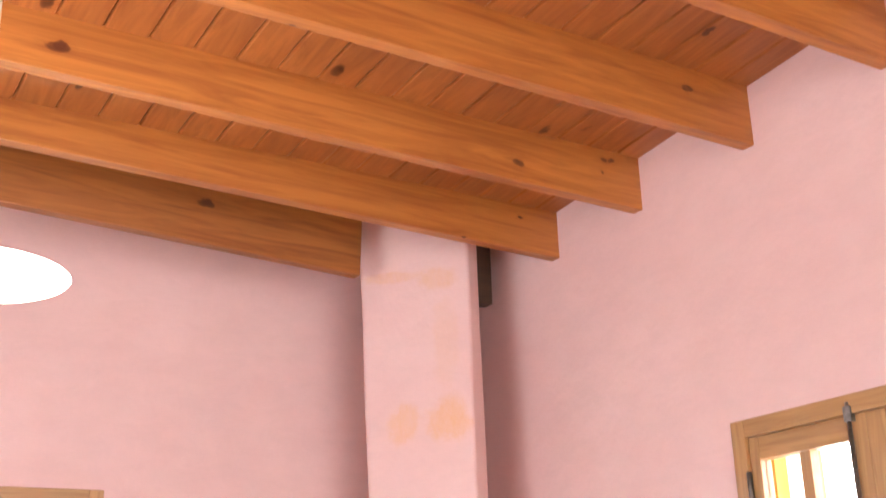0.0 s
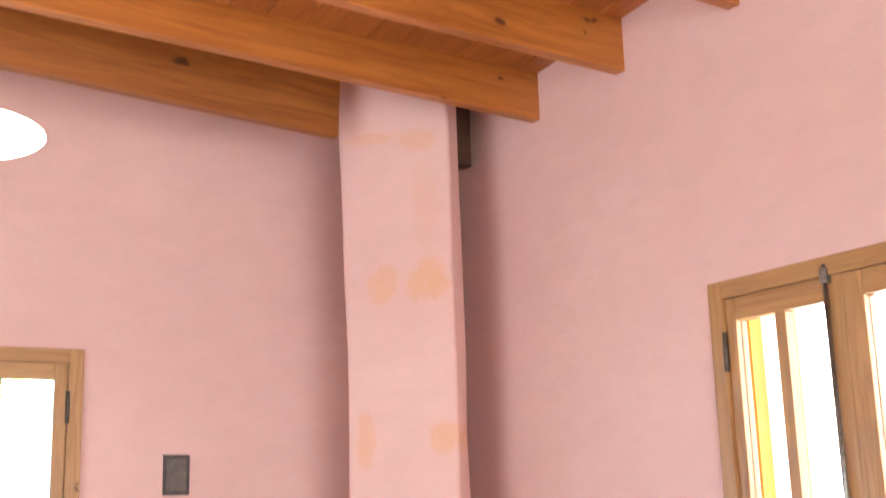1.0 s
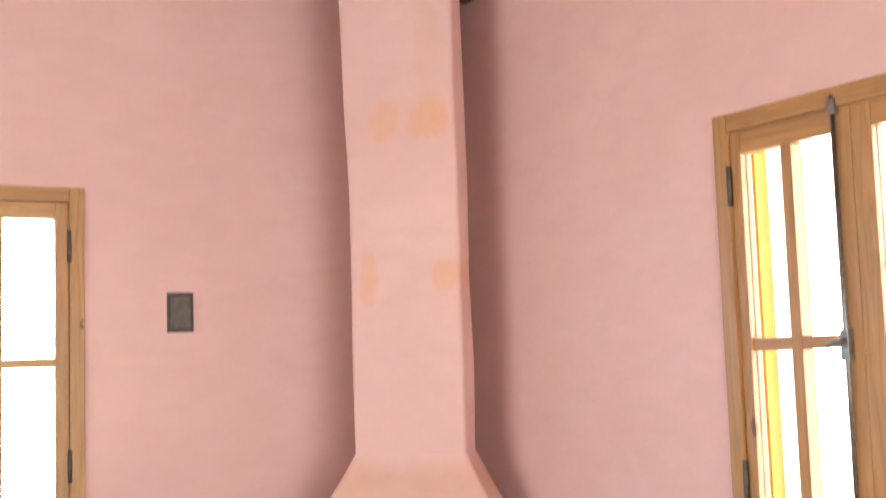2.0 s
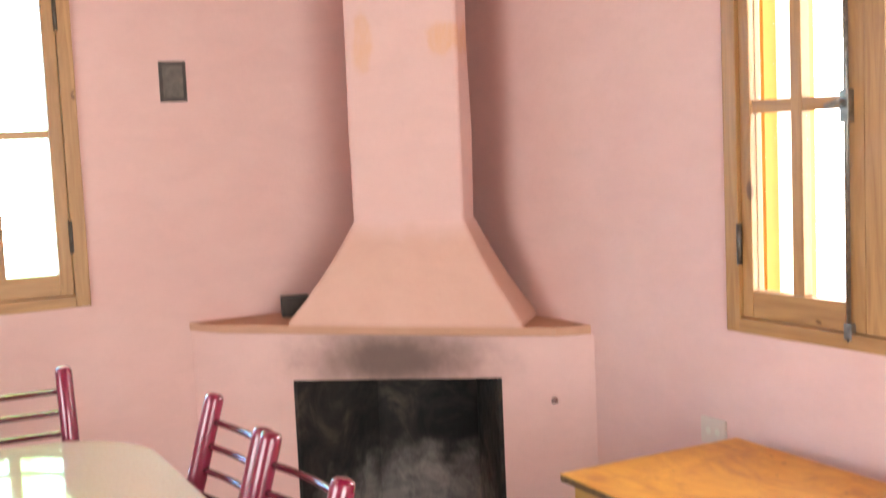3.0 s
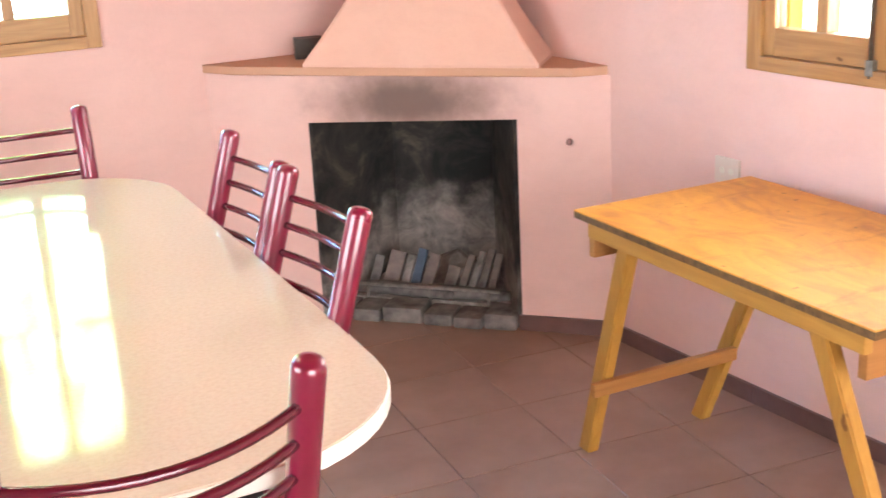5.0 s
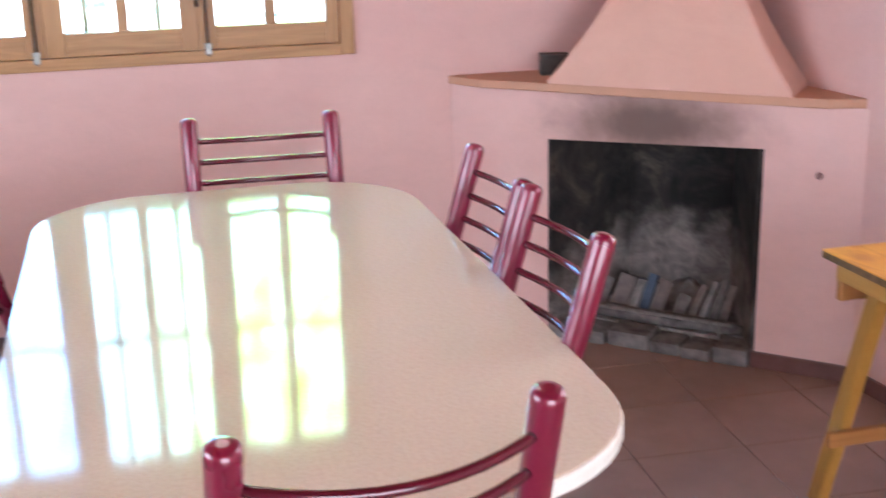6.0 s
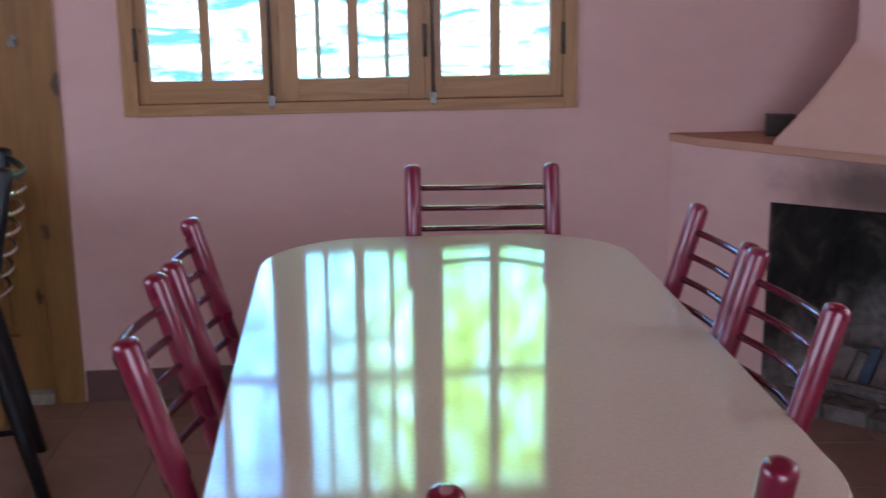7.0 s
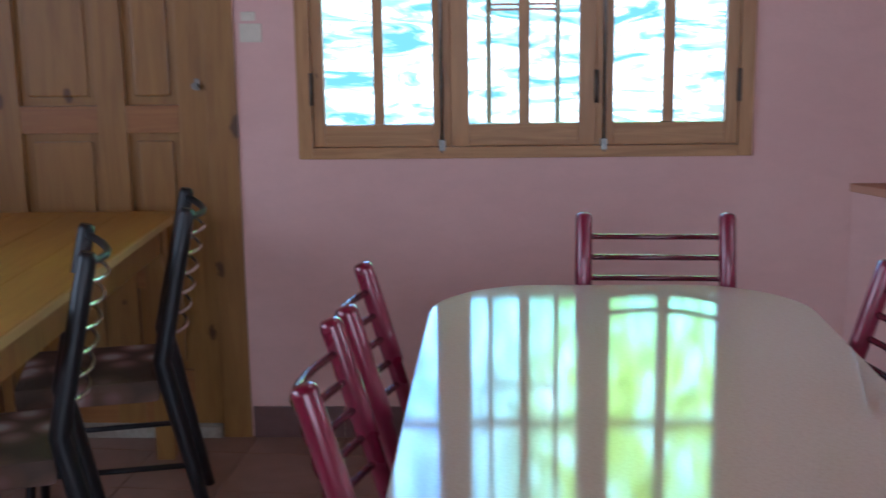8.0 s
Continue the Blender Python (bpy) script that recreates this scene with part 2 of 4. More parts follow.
def plank_build(n, l, p):
    """Varnished sheet: broad figure, smudges and a few dark specks."""
    xyz = coords(n, l)
    figure = noise_node(n, l, coords(n, l, (2.2, 0.9, 1)), 4.0, 5.0, 0.6, 2.2)
    col = ramp(n, l, figure, [(0.30, (0.56, 0.215, 0.026)), (0.50, (0.72, 0.315, 0.040)), (0.68, (0.82, 0.385, 0.058))])
    fine = noise_node(n, l, coords(n, l, (26, 2.4, 1)), 2.0, 4.0, 0.6, 0.6)
    col = mix(n, l, maths(n, l, "MULTIPLY", fine, 0.24), col, (0.44, 0.155, 0.022))
    smudge = ramp(n, l, noise_node(n, l, coords(n, l, (1, 2.6, 1)), 5.0, 6.0, 0.7, 1.0), [(0.54, (0, 0, 0)), (0.70, (1, 1, 1))])
    col = mix(n, l, maths(n, l, "MULTIPLY", smudge, 0.55), col, (0.36, 0.125, 0.020))
    speck = ramp(n, l, noise_node(n, l, xyz, 28.0, 3.0, 0.6), [(0.68, (0, 0, 0)), (0.74, (1, 1, 1))])
    col = mix(n, l, maths(n, l, "MULTIPLY", speck, 0.7), col, (0.16, 0.055, 0.014))
    l.new(col, p.inputs["Base Color"])
    l.new(maths(n, l, "MULTIPLY_ADD", figure, 0.2, 0.38), p.inputs["Roughness"])
    bump(n, l, p, fine, 0.10, 0.003)


M_PLANK = mat("orange_pine_top", plank_build)
M_PLYEDGE = plain("dark_plywood_edge", (0.20, 0.10, 0.03), 0.8, 0.0, 0.6, 60.0)
M_LEG = wood("yellow_pine_leg", (0.56, 0.29, 0.055), (0.40, 0.18, 0.032), (0.16, 0.05, 0.012), 2, 0.45, scale=1.5)
M_LEG_L = wood("yellow_pine_rail", (0.56, 0.29, 0.055), (0.40, 0.18, 0.032), (0.16, 0.05, 0.012), 1, 0.45, scale=1.2)
# leg pine browned for the braces: the shade under the tabletop is in its colour
M_LEG_W = wood("shaded_pine_brace", (0.46, 0.20, 0.050), (0.30, 0.115, 0.028), (0.14, 0.05, 0.012), 0, 0.5, scale=1.2)
M_BENCH = wood("ochre_wood_top", (0.50, 0.290, 0.047), (0.35, 0.18, 0.031), (0.2, 0.08, 0.02), 1, 0.4, False)
# paler wood that paints the highlight along the work table's edge
M_STRIP = wood("pale_edge_highlight", (0.60, 0.42, 0.17), (0.42, 0.26, 0.09), (0.2, 0.08, 0.02), 1, 0.4, False)
M_RED = plain("wine_red_lacquer", (0.205, 0.007, 0.036), 0.30, 0.12, 0.2, 20.0, 0.9)
# same lacquer for the back rails, the dark they mirror put into its colour
M_RAIL = plain("wine_lacquer_darkened", (0.105, 0.005, 0.019), 0.22, 0.15, 0.2, 20.0, 0.6)
M_BLACK = plain("black_enamel", (0.009, 0.010, 0.013), 0.42, 0.0, 0.3, 20.0, 0.0)
M_CHROME = plain("worn_chrome", (0.72, 0.72, 0.70), 0.2, 1.0, 0.2, 40.0)
M_STEEL = plain("dull_steel", (0.33, 0.31, 0.28), 0.38, 0.9, 0.5, 60.0)
M_HINGE = plain("dark_hinge_iron", (0.16, 0.135, 0.11), 0.5, 0.7, 0.4, 60.0)
M_PLATE = plain("grey_brown_plate", (0.095, 0.075, 0.065), 0.7, 0.0, 0.5, 45.0)
M_GRILLE = plain("grey_grille", (0.17, 0.14, 0.12), 0.7, 0.0, 0.4, 45.0)
M_PLASTIC = plain("ivory_plastic", (0.70, 0.64, 0.52), 0.45, 0.0, 0.1, 20.0)
M_SOCKET = plain("aged_plastic", (0.68, 0.55, 0.46), 0.5, 0.0, 0.1, 20.0)
M_GROUT = plain("dark_grout", (0.15, 0.09, 0.075), 0.9, 0.0, 0.4, 40.0)
M_SKIRT = plain("brown_skirting_tile", (0.17, 0.085, 0.075), 0.4, 0.0, 0.3, 12.0)
M_DARKBOX = plain("black_painted_tin", (0.055, 0.044, 0.038), 0.6, 0.1, 0.4, 40.0)
M_GUARD = plain("weathered_iron", (0.46, 0.41, 0.32), 0.7, 0.2, 0.3, 40.0)
M_GUARDPINK = plain("faded_pink_paint", (0.78, 0.45, 0.46), 0.6, 0.0, 0.2, 30.0)
M_OCHRE = plain("ochre_reveal", (0.62, 0.31, 0.05), 0.7, 0.0, 0.15, 12.0)
M_WHITE = plain("white_outer_paint", (0.82, 0.80, 0.74), 0.7, 0.0, 0.1, 12.0)
M_EXT = plain("pale_outer_render", (0.70, 0.64, 0.55), 0.9, 0.0, 0.2, 8.0)


def tile_build(n, l, p):
    info = n.new("ShaderNodeObjectInfo")
    shift = n.new("ShaderNodeVectorMath")
    shift.operation = "MULTIPLY_ADD"
    l.new(info.outputs["Random"], shift.inputs[0])
    shift.inputs[1].default_value = (31.7, 17.3, 9.1)
    l.new(coords(n, l), shift.inputs[2])
    xyz = shift.outputs[0]
    isl = n.new("ShaderNodeNewGeometry")
    rnd = maths(n, l, "FRACT", maths(n, l, "ADD", info.outputs["Random"], isl.outputs["Random Per Island"]))
    col = ramp(n, l, noise_node(n, l, xyz, 6.0, 3.0, 0.6), [(0.1, (0.235, 0.140, 0.106)), (0.9, (0.40, 0.253, 0.197))])
    col = mix(n, l, maths(n, l, "MULTIPLY", rnd, 0.25), col, (0.225, 0.125, 0.095))
    l.new(col, p.inputs["Base Color"])
    l.new(maths(n, l, "MULTIPLY_ADD", noise_node(n, l, xyz, 3.0, 1.0), 0.12, 0.27), p.inputs["Roughness"])


M_TILE = mat("brown_floor_tile", tile_build)


def top_build(n, l, p):
    xyz = coords(n, l)
    speck = noise_node(n, l, xyz, 120.0, 2.0, 0.7)
    big = noise_node(n, l, xyz, 3.0, 4.0, 0.6)
    col = ramp(n, l, speck, [(0.33, (0.575, 0.425, 0.318)), (0.47, (0.605, 0.45, 0.34)), (0.62, (0.63, 0.475, 0.362))])
    col = mix(n, l, maths(n, l, "MULTIPLY", big, 0.3), col, (0.56, 0.42, 0.315))
    l.new(col, p.inputs["Base Color"])
    l.new(maths(n, l, "MULTIPLY_ADD", noise_node(n, l, xyz, 9.0, 5.0, 0.7), 0.06, 0.040), p.inputs["Roughness"])
    p.inputs["Specular IOR Level"].default_value = 0.72
    bump(n, l, p, noise_node(n, l, xyz, 5.0, 2.0), 0.012, 0.0008)


M_TOP = mat("speckled_laminate", top_build)
M_EDGE = plain("pale_edging", (0.80, 0.75, 0.66), 0.35, 0.0, 0.1, 20.0)


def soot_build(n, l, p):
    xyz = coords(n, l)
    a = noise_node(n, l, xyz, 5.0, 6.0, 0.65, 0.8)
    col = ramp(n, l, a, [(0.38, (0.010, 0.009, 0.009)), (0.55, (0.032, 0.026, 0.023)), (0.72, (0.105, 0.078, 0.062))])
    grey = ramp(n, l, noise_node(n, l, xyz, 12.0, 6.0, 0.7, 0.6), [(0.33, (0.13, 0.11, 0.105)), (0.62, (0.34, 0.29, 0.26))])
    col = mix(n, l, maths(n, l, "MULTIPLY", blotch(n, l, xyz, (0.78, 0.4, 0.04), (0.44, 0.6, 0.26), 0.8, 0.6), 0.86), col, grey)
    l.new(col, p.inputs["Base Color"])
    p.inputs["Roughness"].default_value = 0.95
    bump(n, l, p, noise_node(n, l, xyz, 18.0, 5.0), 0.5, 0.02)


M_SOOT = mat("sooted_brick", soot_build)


def ash_build(n, l, p):
    xyz = coords(n, l)
    a = noise_node(n, l, xyz, 11.0, 6.0, 0.7, 0.5)
    col = ramp(n, l, a, [(0.30, (0.11, 0.095, 0.09)), (0.50, (0.27, 0.235, 0.22)), (0.70, (0.45, 0.40, 0.37))])
    l.new(col, p.inputs["Base Color"])
    p.inputs["Roughness"].default_value = 0.95
    bump(n, l, p, a, 0.6, 0.02)


M_ASH = mat("grey_ash", ash_build)
M_LIP = plain("smoked_hearth_stone", (0.26, 0.225, 0.21), 0.9, 0.0, 0.75, 14.0)


def fabric_build(n, l, p):
    xyz = coords(n, l)
    v = n.new("ShaderNodeTexVoronoi")
    v.inputs["Scale"].default_value = 8.0
    l.new(xyz, v.inputs["Vector"])
    col = ramp(n, l, v.outputs["Distance"], [(0.16, (0.50, 0.40, 0.36)), (0.30, (0.30, 0.16, 0.15)), (0.46, (0.14, 0.08, 0.055)), (0.68, (0.08, 0.05, 0.036))])
    l.new(col, p.inputs["Base Color"])
    p.inputs["Roughness"].default_value = 0.9


M_FABRIC = mat("flowered_fabric", fabric_build)


def glass_build(n, l, p):
    p.inputs["Base Color"].default_value = (1, 1, 1, 1)
    p.inputs["Roughness"].default_value = 0.0
    p.inputs["Transmission Weight"].default_value = 1.0
    p.inputs["IOR"].default_value = 1.02


M_GLASS = mat("window_glass", glass_build)


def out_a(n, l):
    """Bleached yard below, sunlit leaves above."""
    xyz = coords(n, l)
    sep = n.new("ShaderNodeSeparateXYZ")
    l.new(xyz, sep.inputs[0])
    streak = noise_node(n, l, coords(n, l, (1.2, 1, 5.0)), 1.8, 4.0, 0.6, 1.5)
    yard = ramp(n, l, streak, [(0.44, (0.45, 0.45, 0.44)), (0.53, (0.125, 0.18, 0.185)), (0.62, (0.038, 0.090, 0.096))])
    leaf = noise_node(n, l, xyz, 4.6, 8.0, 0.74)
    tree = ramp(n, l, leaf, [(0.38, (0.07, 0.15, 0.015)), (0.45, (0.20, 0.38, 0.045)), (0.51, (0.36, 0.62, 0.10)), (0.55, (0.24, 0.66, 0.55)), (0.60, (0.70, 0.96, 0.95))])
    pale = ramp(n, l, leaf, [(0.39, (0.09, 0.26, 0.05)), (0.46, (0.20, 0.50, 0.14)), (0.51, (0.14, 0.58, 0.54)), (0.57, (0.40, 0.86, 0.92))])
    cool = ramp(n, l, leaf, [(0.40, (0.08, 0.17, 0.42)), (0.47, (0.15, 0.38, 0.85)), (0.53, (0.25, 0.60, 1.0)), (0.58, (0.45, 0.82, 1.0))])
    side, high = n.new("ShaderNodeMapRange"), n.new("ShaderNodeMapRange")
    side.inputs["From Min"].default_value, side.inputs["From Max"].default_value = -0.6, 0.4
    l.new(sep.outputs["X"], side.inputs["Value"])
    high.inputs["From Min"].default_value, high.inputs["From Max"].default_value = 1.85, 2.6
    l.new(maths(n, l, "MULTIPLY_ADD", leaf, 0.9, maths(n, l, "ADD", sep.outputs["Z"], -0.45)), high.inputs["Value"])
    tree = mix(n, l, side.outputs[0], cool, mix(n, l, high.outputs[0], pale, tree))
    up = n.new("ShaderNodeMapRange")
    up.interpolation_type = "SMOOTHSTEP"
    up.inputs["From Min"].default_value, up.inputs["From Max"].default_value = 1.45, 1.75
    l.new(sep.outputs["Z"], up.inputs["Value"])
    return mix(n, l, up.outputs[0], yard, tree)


def out_b(n, l):
    xyz = coords(n, l)
    return ramp(n, l, noise_node(n, l, xyz, 1.2, 3.0), [(0.3, (0.95, 0.96, 1.0)), (0.7, (1.0, 1.0, 1.0))])


def out_w(n, l):
    xyz = coords(n, l)
    return ramp(n, l, noise_node(n, l, xyz, 1.2, 3.0), [(0.3, (0.82, 0.90, 1.0)), (0.7, (0.92, 0.97, 1.0))])


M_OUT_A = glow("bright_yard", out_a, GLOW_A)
M_OUT_B = glow("bright_sky_haze", out_b, GLOW_B)
M_OUT_S = glow("bright_porch", out_b, GLOW_S)
M_OUT_W = glow("bright_west_haze", out_w, GLOW_W)


# ---- the large structure ----
def wall_mesh(u0, u1, z0, z1, thick, holes, top=None):
    """A wall with openings, its inner face at y = 0 and its outer at y = thick."""
    us = sorted({u0, u1, *(h[0] for h in holes), *(h[1] for h in holes)})
    zs = sorted({z0, z1, *(h[2] for h in holes), *(h[3] for h in holes)})
    bm = B()
    cells = {}
    for i in range(len(us) - 1):
        for k in range(len(zs) - 1):
            uc, zc = (us[i] + us[i + 1]) / 2, (zs[k] + zs[k + 1]) / 2
            cells[i, k] = not any(h[0] < uc < h[1] and h[2] < zc < h[3] for h in holes)

    def quad(*ps):
        bm.faces.new([bm.verts.new(p) for p in ps])
    for (i, k), solid in cells.items():
        if not solid:
            continue
        a, b, c, d = us[i], us[i + 1], zs[k], zs[k + 1]
        quad((a, 0, c), (b, 0, c), (b, 0, d), (a, 0, d))
        quad((b, thick, c), (a, thick, c), (a, thick, d), (b, thick, d))
        if not cells.get((i - 1, k)):
            quad((a, thick, c), (a, 0, c), (a, 0, d), (a, thick, d))
        if not cells.get((i + 1, k)):
            quad((b, 0, c), (b, thick, c), (b, thick, d), (b, 0, d))
        if not cells.get((i, k - 1)):
            quad((a, thick, c), (b, thick, c), (b, 0, c), (a, 0, c))
        if not cells.get((i, k + 1)):
            quad((a, 0, d), (b, 0, d), (b, thick, d), (a, thick, d))
    bmesh.ops.remove_doubles(bm, verts=bm.verts, dist=1e-5)
    bmesh.ops.recalc_face_normals(bm, faces=bm.faces)
    return bm


def wall(name, m, label, *args):
    ob = part(name, wall_mesh(*args), M_WALL)
    ob.matrix_basis = m
    return tagged(ob, label, "wall", kind="structure")


WIN_A = (-1.849, -0.304, 0.960, 2.142)
WIN_B = (-2.352, -0.86, 0.920, 2.165)
DOOR = (-3.03, -2.057, FL, 2.08)
wall_north = wall("wall_north", WA, "pink plastered wall with window and pine door", -4.3, 1.05, FL - 0.1, 3.30, 0.28, [WIN_A, DOOR])
wall_east = wall("wall_east", WB, "pink plastered wall with wooden window", -4.3, 2.6, FL - 0.1, 3.62, 0.28, [WIN_B])
wall_south = wall("wall_south", pose(0, -2.5, 0, 0, 0, 180), "plain pink plastered wall with open doorway", -2.4, 2.9, FL - 0.1, 3.62, 0.25,
                  [(-1.7, 1.0, FL, 2.35)])
wall_west = wall("wall_west", pose(-2.6, 0, 0, 0, 0, 90), "plain pink plastered wall with open window gap", -2.6, 4.7, FL - 0.1, 3.62, 0.25, [(0.4, 2.9, 0.85, 2.25)])

# ceiling: tongued boards laid across the beams, one mesh
bm = B()
x = -2.85
while x < 2.66:
    t = 0.022
    pts = [(x + 0.0013, 0.005), (x + 0.007, -0.0), (x + 0.113, -0.0), (x + 0.1187, 0.005), (x + 0.1187, t), (x + 0.0013, t)]
    for y0, y1 in ((-2.75, 3.095), (3.10, 4.6)):
        a, b = ([bm.verts.new((px, y, roof_z(y) + pz)) for px, pz in pts] for y in (y0, y1))
        n6 = len(pts)
        for k in range(n6):
            bm.faces.new((a[k], a[(k + 1) % n6], b[(k + 1) % n6], b[k]))
        bm.faces.new(a[::-1])
        bm.faces.new(b)
    x += 0.12
box(bm, -2.85, 3.0955, 3.05, 2.66, 3.0995, 3.28)
bmesh.ops.recalc_face_normals(bm, faces=bm.faces)
ceiling = tagged(part("ceiling", bm, M_BOARD), "sloping ceiling of orange varnished pine boards", "ceiling", kind="structure")
bm = B()
box(bm, -2.9, -2.8, 0, 2.7, 3.095, 0.05)
box(bm, -2.9, 3.10, 0, 2.7, 4.65, 0.05)
for v in bm.verts:
    v.co.z += roof_z(v.co.y) + 0.03
roof_deck = tagged(part("roof_deck", bm, M_BOARD), "wooden deck lying over the ceiling boards", "roof", kind="structure")


def beam_mesh(x0, x1, h, material=M_BEAM):
    bm = B()
    box(bm, x0 - XB, -0.016, 0.004, x1 - XB, 0.029, h, 0.004)
    return finish(bm, "ceiling_beam", material)


def beam(data, y, tilt=0.0, drop=0.0):
    ob = new("ceiling_beam", data)
    ob.matrix_basis = pose(XB, y, beam_z(y) - drop, 0, tilt, 0)
    return tagged(ob, "orange varnished knotty pine ceiling beam", "beam", "ceiling beams")


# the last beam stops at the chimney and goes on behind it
tagged(beam(beam_mesh(-2.6, 1.812, 0.43, M_BEAM_DARK), 3.505, 2.6, 0.039), "darker pine beam ending at the chimney")
bm = B()
box(bm, 2.22 - XB, -0.016, 0.0, -0.022, 0.040, 0.43, 0.006)
tagged(beam(finish(bm, "ceiling_beam", M_PINE_SHADE), 3.505, 0.0, 0.040), "short pine beam end, coloured as shaded behind the chimney")
long_beam = beam_mesh(-2.6, XB + 0.05, 0.24)
for i, y in enumerate((3.11, 2.66, 2.163, 1.66, 1.17, 0.68, 0.19, -0.30, -0.79, -1.28, -1.77, -2.26)):
    beam(long_beam, y, (1.45, 0.75, 0.4, 0.2, 0.0)[min(i, 4)])

floor_slab = B()
box(floor_slab, -2.75, -2.7, FL - 0.12, 2.6, 4.6, FL - 0.006)
floor = tagged(part("floor", floor_slab, M_GROUT), "brown glazed floor tiles with thin dark joints", "floor", kind="structure")

# skirting tiles along the walls
def skirting(m, u0, u1, h, label):
    bm = B()
    u = u0
    while u < u1 - 0.02:
        e = min(u + 0.33, u1)
        box(bm, u + 0.001, -0.012, FL, e - 0.001, 0.0, FL + h, 0.002)
        u = e
    ob = part("baseboard", bm, M_SKIRT)
    ob.matrix_basis = m
    return tagged(ob, label, "baseboard", kind="structure")


skirting(WA, -2.05, 0.05, 0.115, "brown tile skirting along the pink wall")
skirting(WB, -2.95, 2.4, 0.055, "brown tile skirting below the window wall")
skirting(WF, 1.155, 1.47, 0.055, "brown tile skirting on the fireplace front")

# outside: a pale ground and the bright distance
bm = B()
box(bm, -400, -400, FL - 0.4, 400, 400, FL - 0.14)
ground = tagged(part("ground", bm, M_EXT), "pale sunlit ground outside the house", "ground", kind="structure")


def backdrop(name, m, w, z0, z1, material, label):
    bm = B()
    box(bm, -w, 0, z0, w, 0.02, z1)
    ob = part(name, bm, material)
    ob.matrix_basis = m
    return tagged(ob, label, "backdrop", kind="structure")


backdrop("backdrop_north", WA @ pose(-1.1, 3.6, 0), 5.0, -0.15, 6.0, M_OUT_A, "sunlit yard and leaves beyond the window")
backdrop("backdrop_east", WB @ pose(-1.6, 2.4, 0), 3.4, -0.15, 5.0, M_OUT_B, "bright haze beyond the window")
backdrop("backdrop_west", pose(-4.6, 2.2, 0, 0, 0, 90), 3.4, -0.15, 5.0, M_OUT_W, "bright blue-white daylight beyond the window gap")
backdrop("backdrop_south", pose(0, -4.6, 0, 0, 0, 180), 3.4, -0.15, 5.0, M_OUT_S, "bright daylight beyond the doorway")


# ---- windows ----
def window(name, m, rect, cols, pane_z, bar, bolts, label, side=1):
    """A row of casements: outer frame, sashes with two lights each, a crossbar, hinges and bolt rods."""
    u0, u1, z0, z1 = rect
    win = thing(name, m, label, "window", kind="structure")
    bm = B()
    f = 0.050
    box(bm, u0, -0.012, z0, u0 + f, 0.075, z1, 0.004)
    box(bm, u1 - f, -0.012, z0, u1, 0.075, z1, 0.004)
    part("window_frame", bm, M_FRAME, win)
    bm = B()
    box(bm, u0 + f, -0.012, z1 - f, u1 - f, 0.075, z1, 0.004)
    part("frame_head", bm, M_FRAME_H, win)
    bm = B()
    box(bm, u0 + f, -0.016, z0, u1 - f, 0.075, z0 + f * 0.8, 0.004)
    part("window_sill", bm, M_FRAME_H, win)
    n_s = len(cols) // 4
    edges = [u0 + f + 0.001]
    for k in range(1, n_s):
        edges.append((cols[4 * k - 1] + cols[4 * k]) / 2)
    edges.append(u1 - f - 0.001)
    for k in range(n_s):
        a, b, c, d = cols[4 * k:4 * k + 4]
        e0, e1 = edges[k] + 0.0002, edges[k + 1] - 0.0002
        zb, zt = z0 + f * 0.8 + 0.001, z1 - f - 0.001
        sash = new("sash")
        sash.parent = win
        bm = B()
        box(bm, e0, 0.0, zb, a, 0.045, zt, 0.004)
        part("stile", bm, M_FRAME, sash)
        bm = B()
        box(bm, d, 0.0, zb, e1, 0.045, zt, 0.004)
        part("stile", bm, M_FRAME, sash)
        bm = B()
        box(bm, a, 0.001, zb, d, 0.044, pane_z[0], 0.004)
        part("bottom_rail", bm, M_FRAME_H, sash)
        bm = B()
        box(bm, a, 0.001, pane_z[1], d, 0.044, zt, 0.004)
        part("top_rail", bm, M_FRAME_H, sash)
        bm = B()
        box(bm, b, 0.006, pane_z[0], c, 0.038, pane_z[1], 0.003)
        part("glazing_bar", bm, M_FRAME, sash)
        for p0, p1 in ((a, b), (c, d)):
            bm = B()
            box(bm, p0, 0.008, bar[0], p1, 0.036, bar[1], 0.003)
            part("crossbar", bm, M_FRAME_H, sash)
            for q0, q1 in ((pane_z[0], bar[0]), (bar[1], pane_z[1])):
                bm = B()
                box(bm, p0, 0.020, q0, p1, 0.024, q1)
                pane = part("pane", bm, M_GLASS, sash)
                pane.visible_shadow = False
    for k, u in enumerate(bolts):
        rod = B()
        tube(rod, [(u, -0.012, z0 + 0.02), (u, -0.012, z1 - 0.02)], 0.0055, 8)
        bolt = part("bolt_rod", rod, M_STEEL, win, "dull steel bolt rod")
        bm = B()
        for zc in (z0 + 0.045, z1 - 0.05):
            box(bm, u - 0.012, -0.018, zc - 0.020, u + 0.012, 0.001, zc + 0.020, 0.004)
        part("keeper", bm, M_STEEL, bolt)
        bm = B()
        zc = (bar[0] + bar[1]) / 2
        box(bm, u - 0.013, -0.022, zc - 0.05, u + 0.013, 0.001, zc + 0.03, 0.004)
        tube(bm, [(u, -0.02, zc), (u, -0.045, zc), (u - 0.03, -0.052, zc - 0.012)], 0.008, 8)
        part("handle", bm, M_STEEL, bolt)
    for u in (u0 + f, u1 - f, *((edges[2],) if n_s > 2 else ())):
        for zc in (z0 + 0.24, z1 - 0.20):
            bm = B()
            tube(bm, [(u, -0.009, zc - 0.055), (u, -0.009, zc + 0.055)], 0.0075, 8)
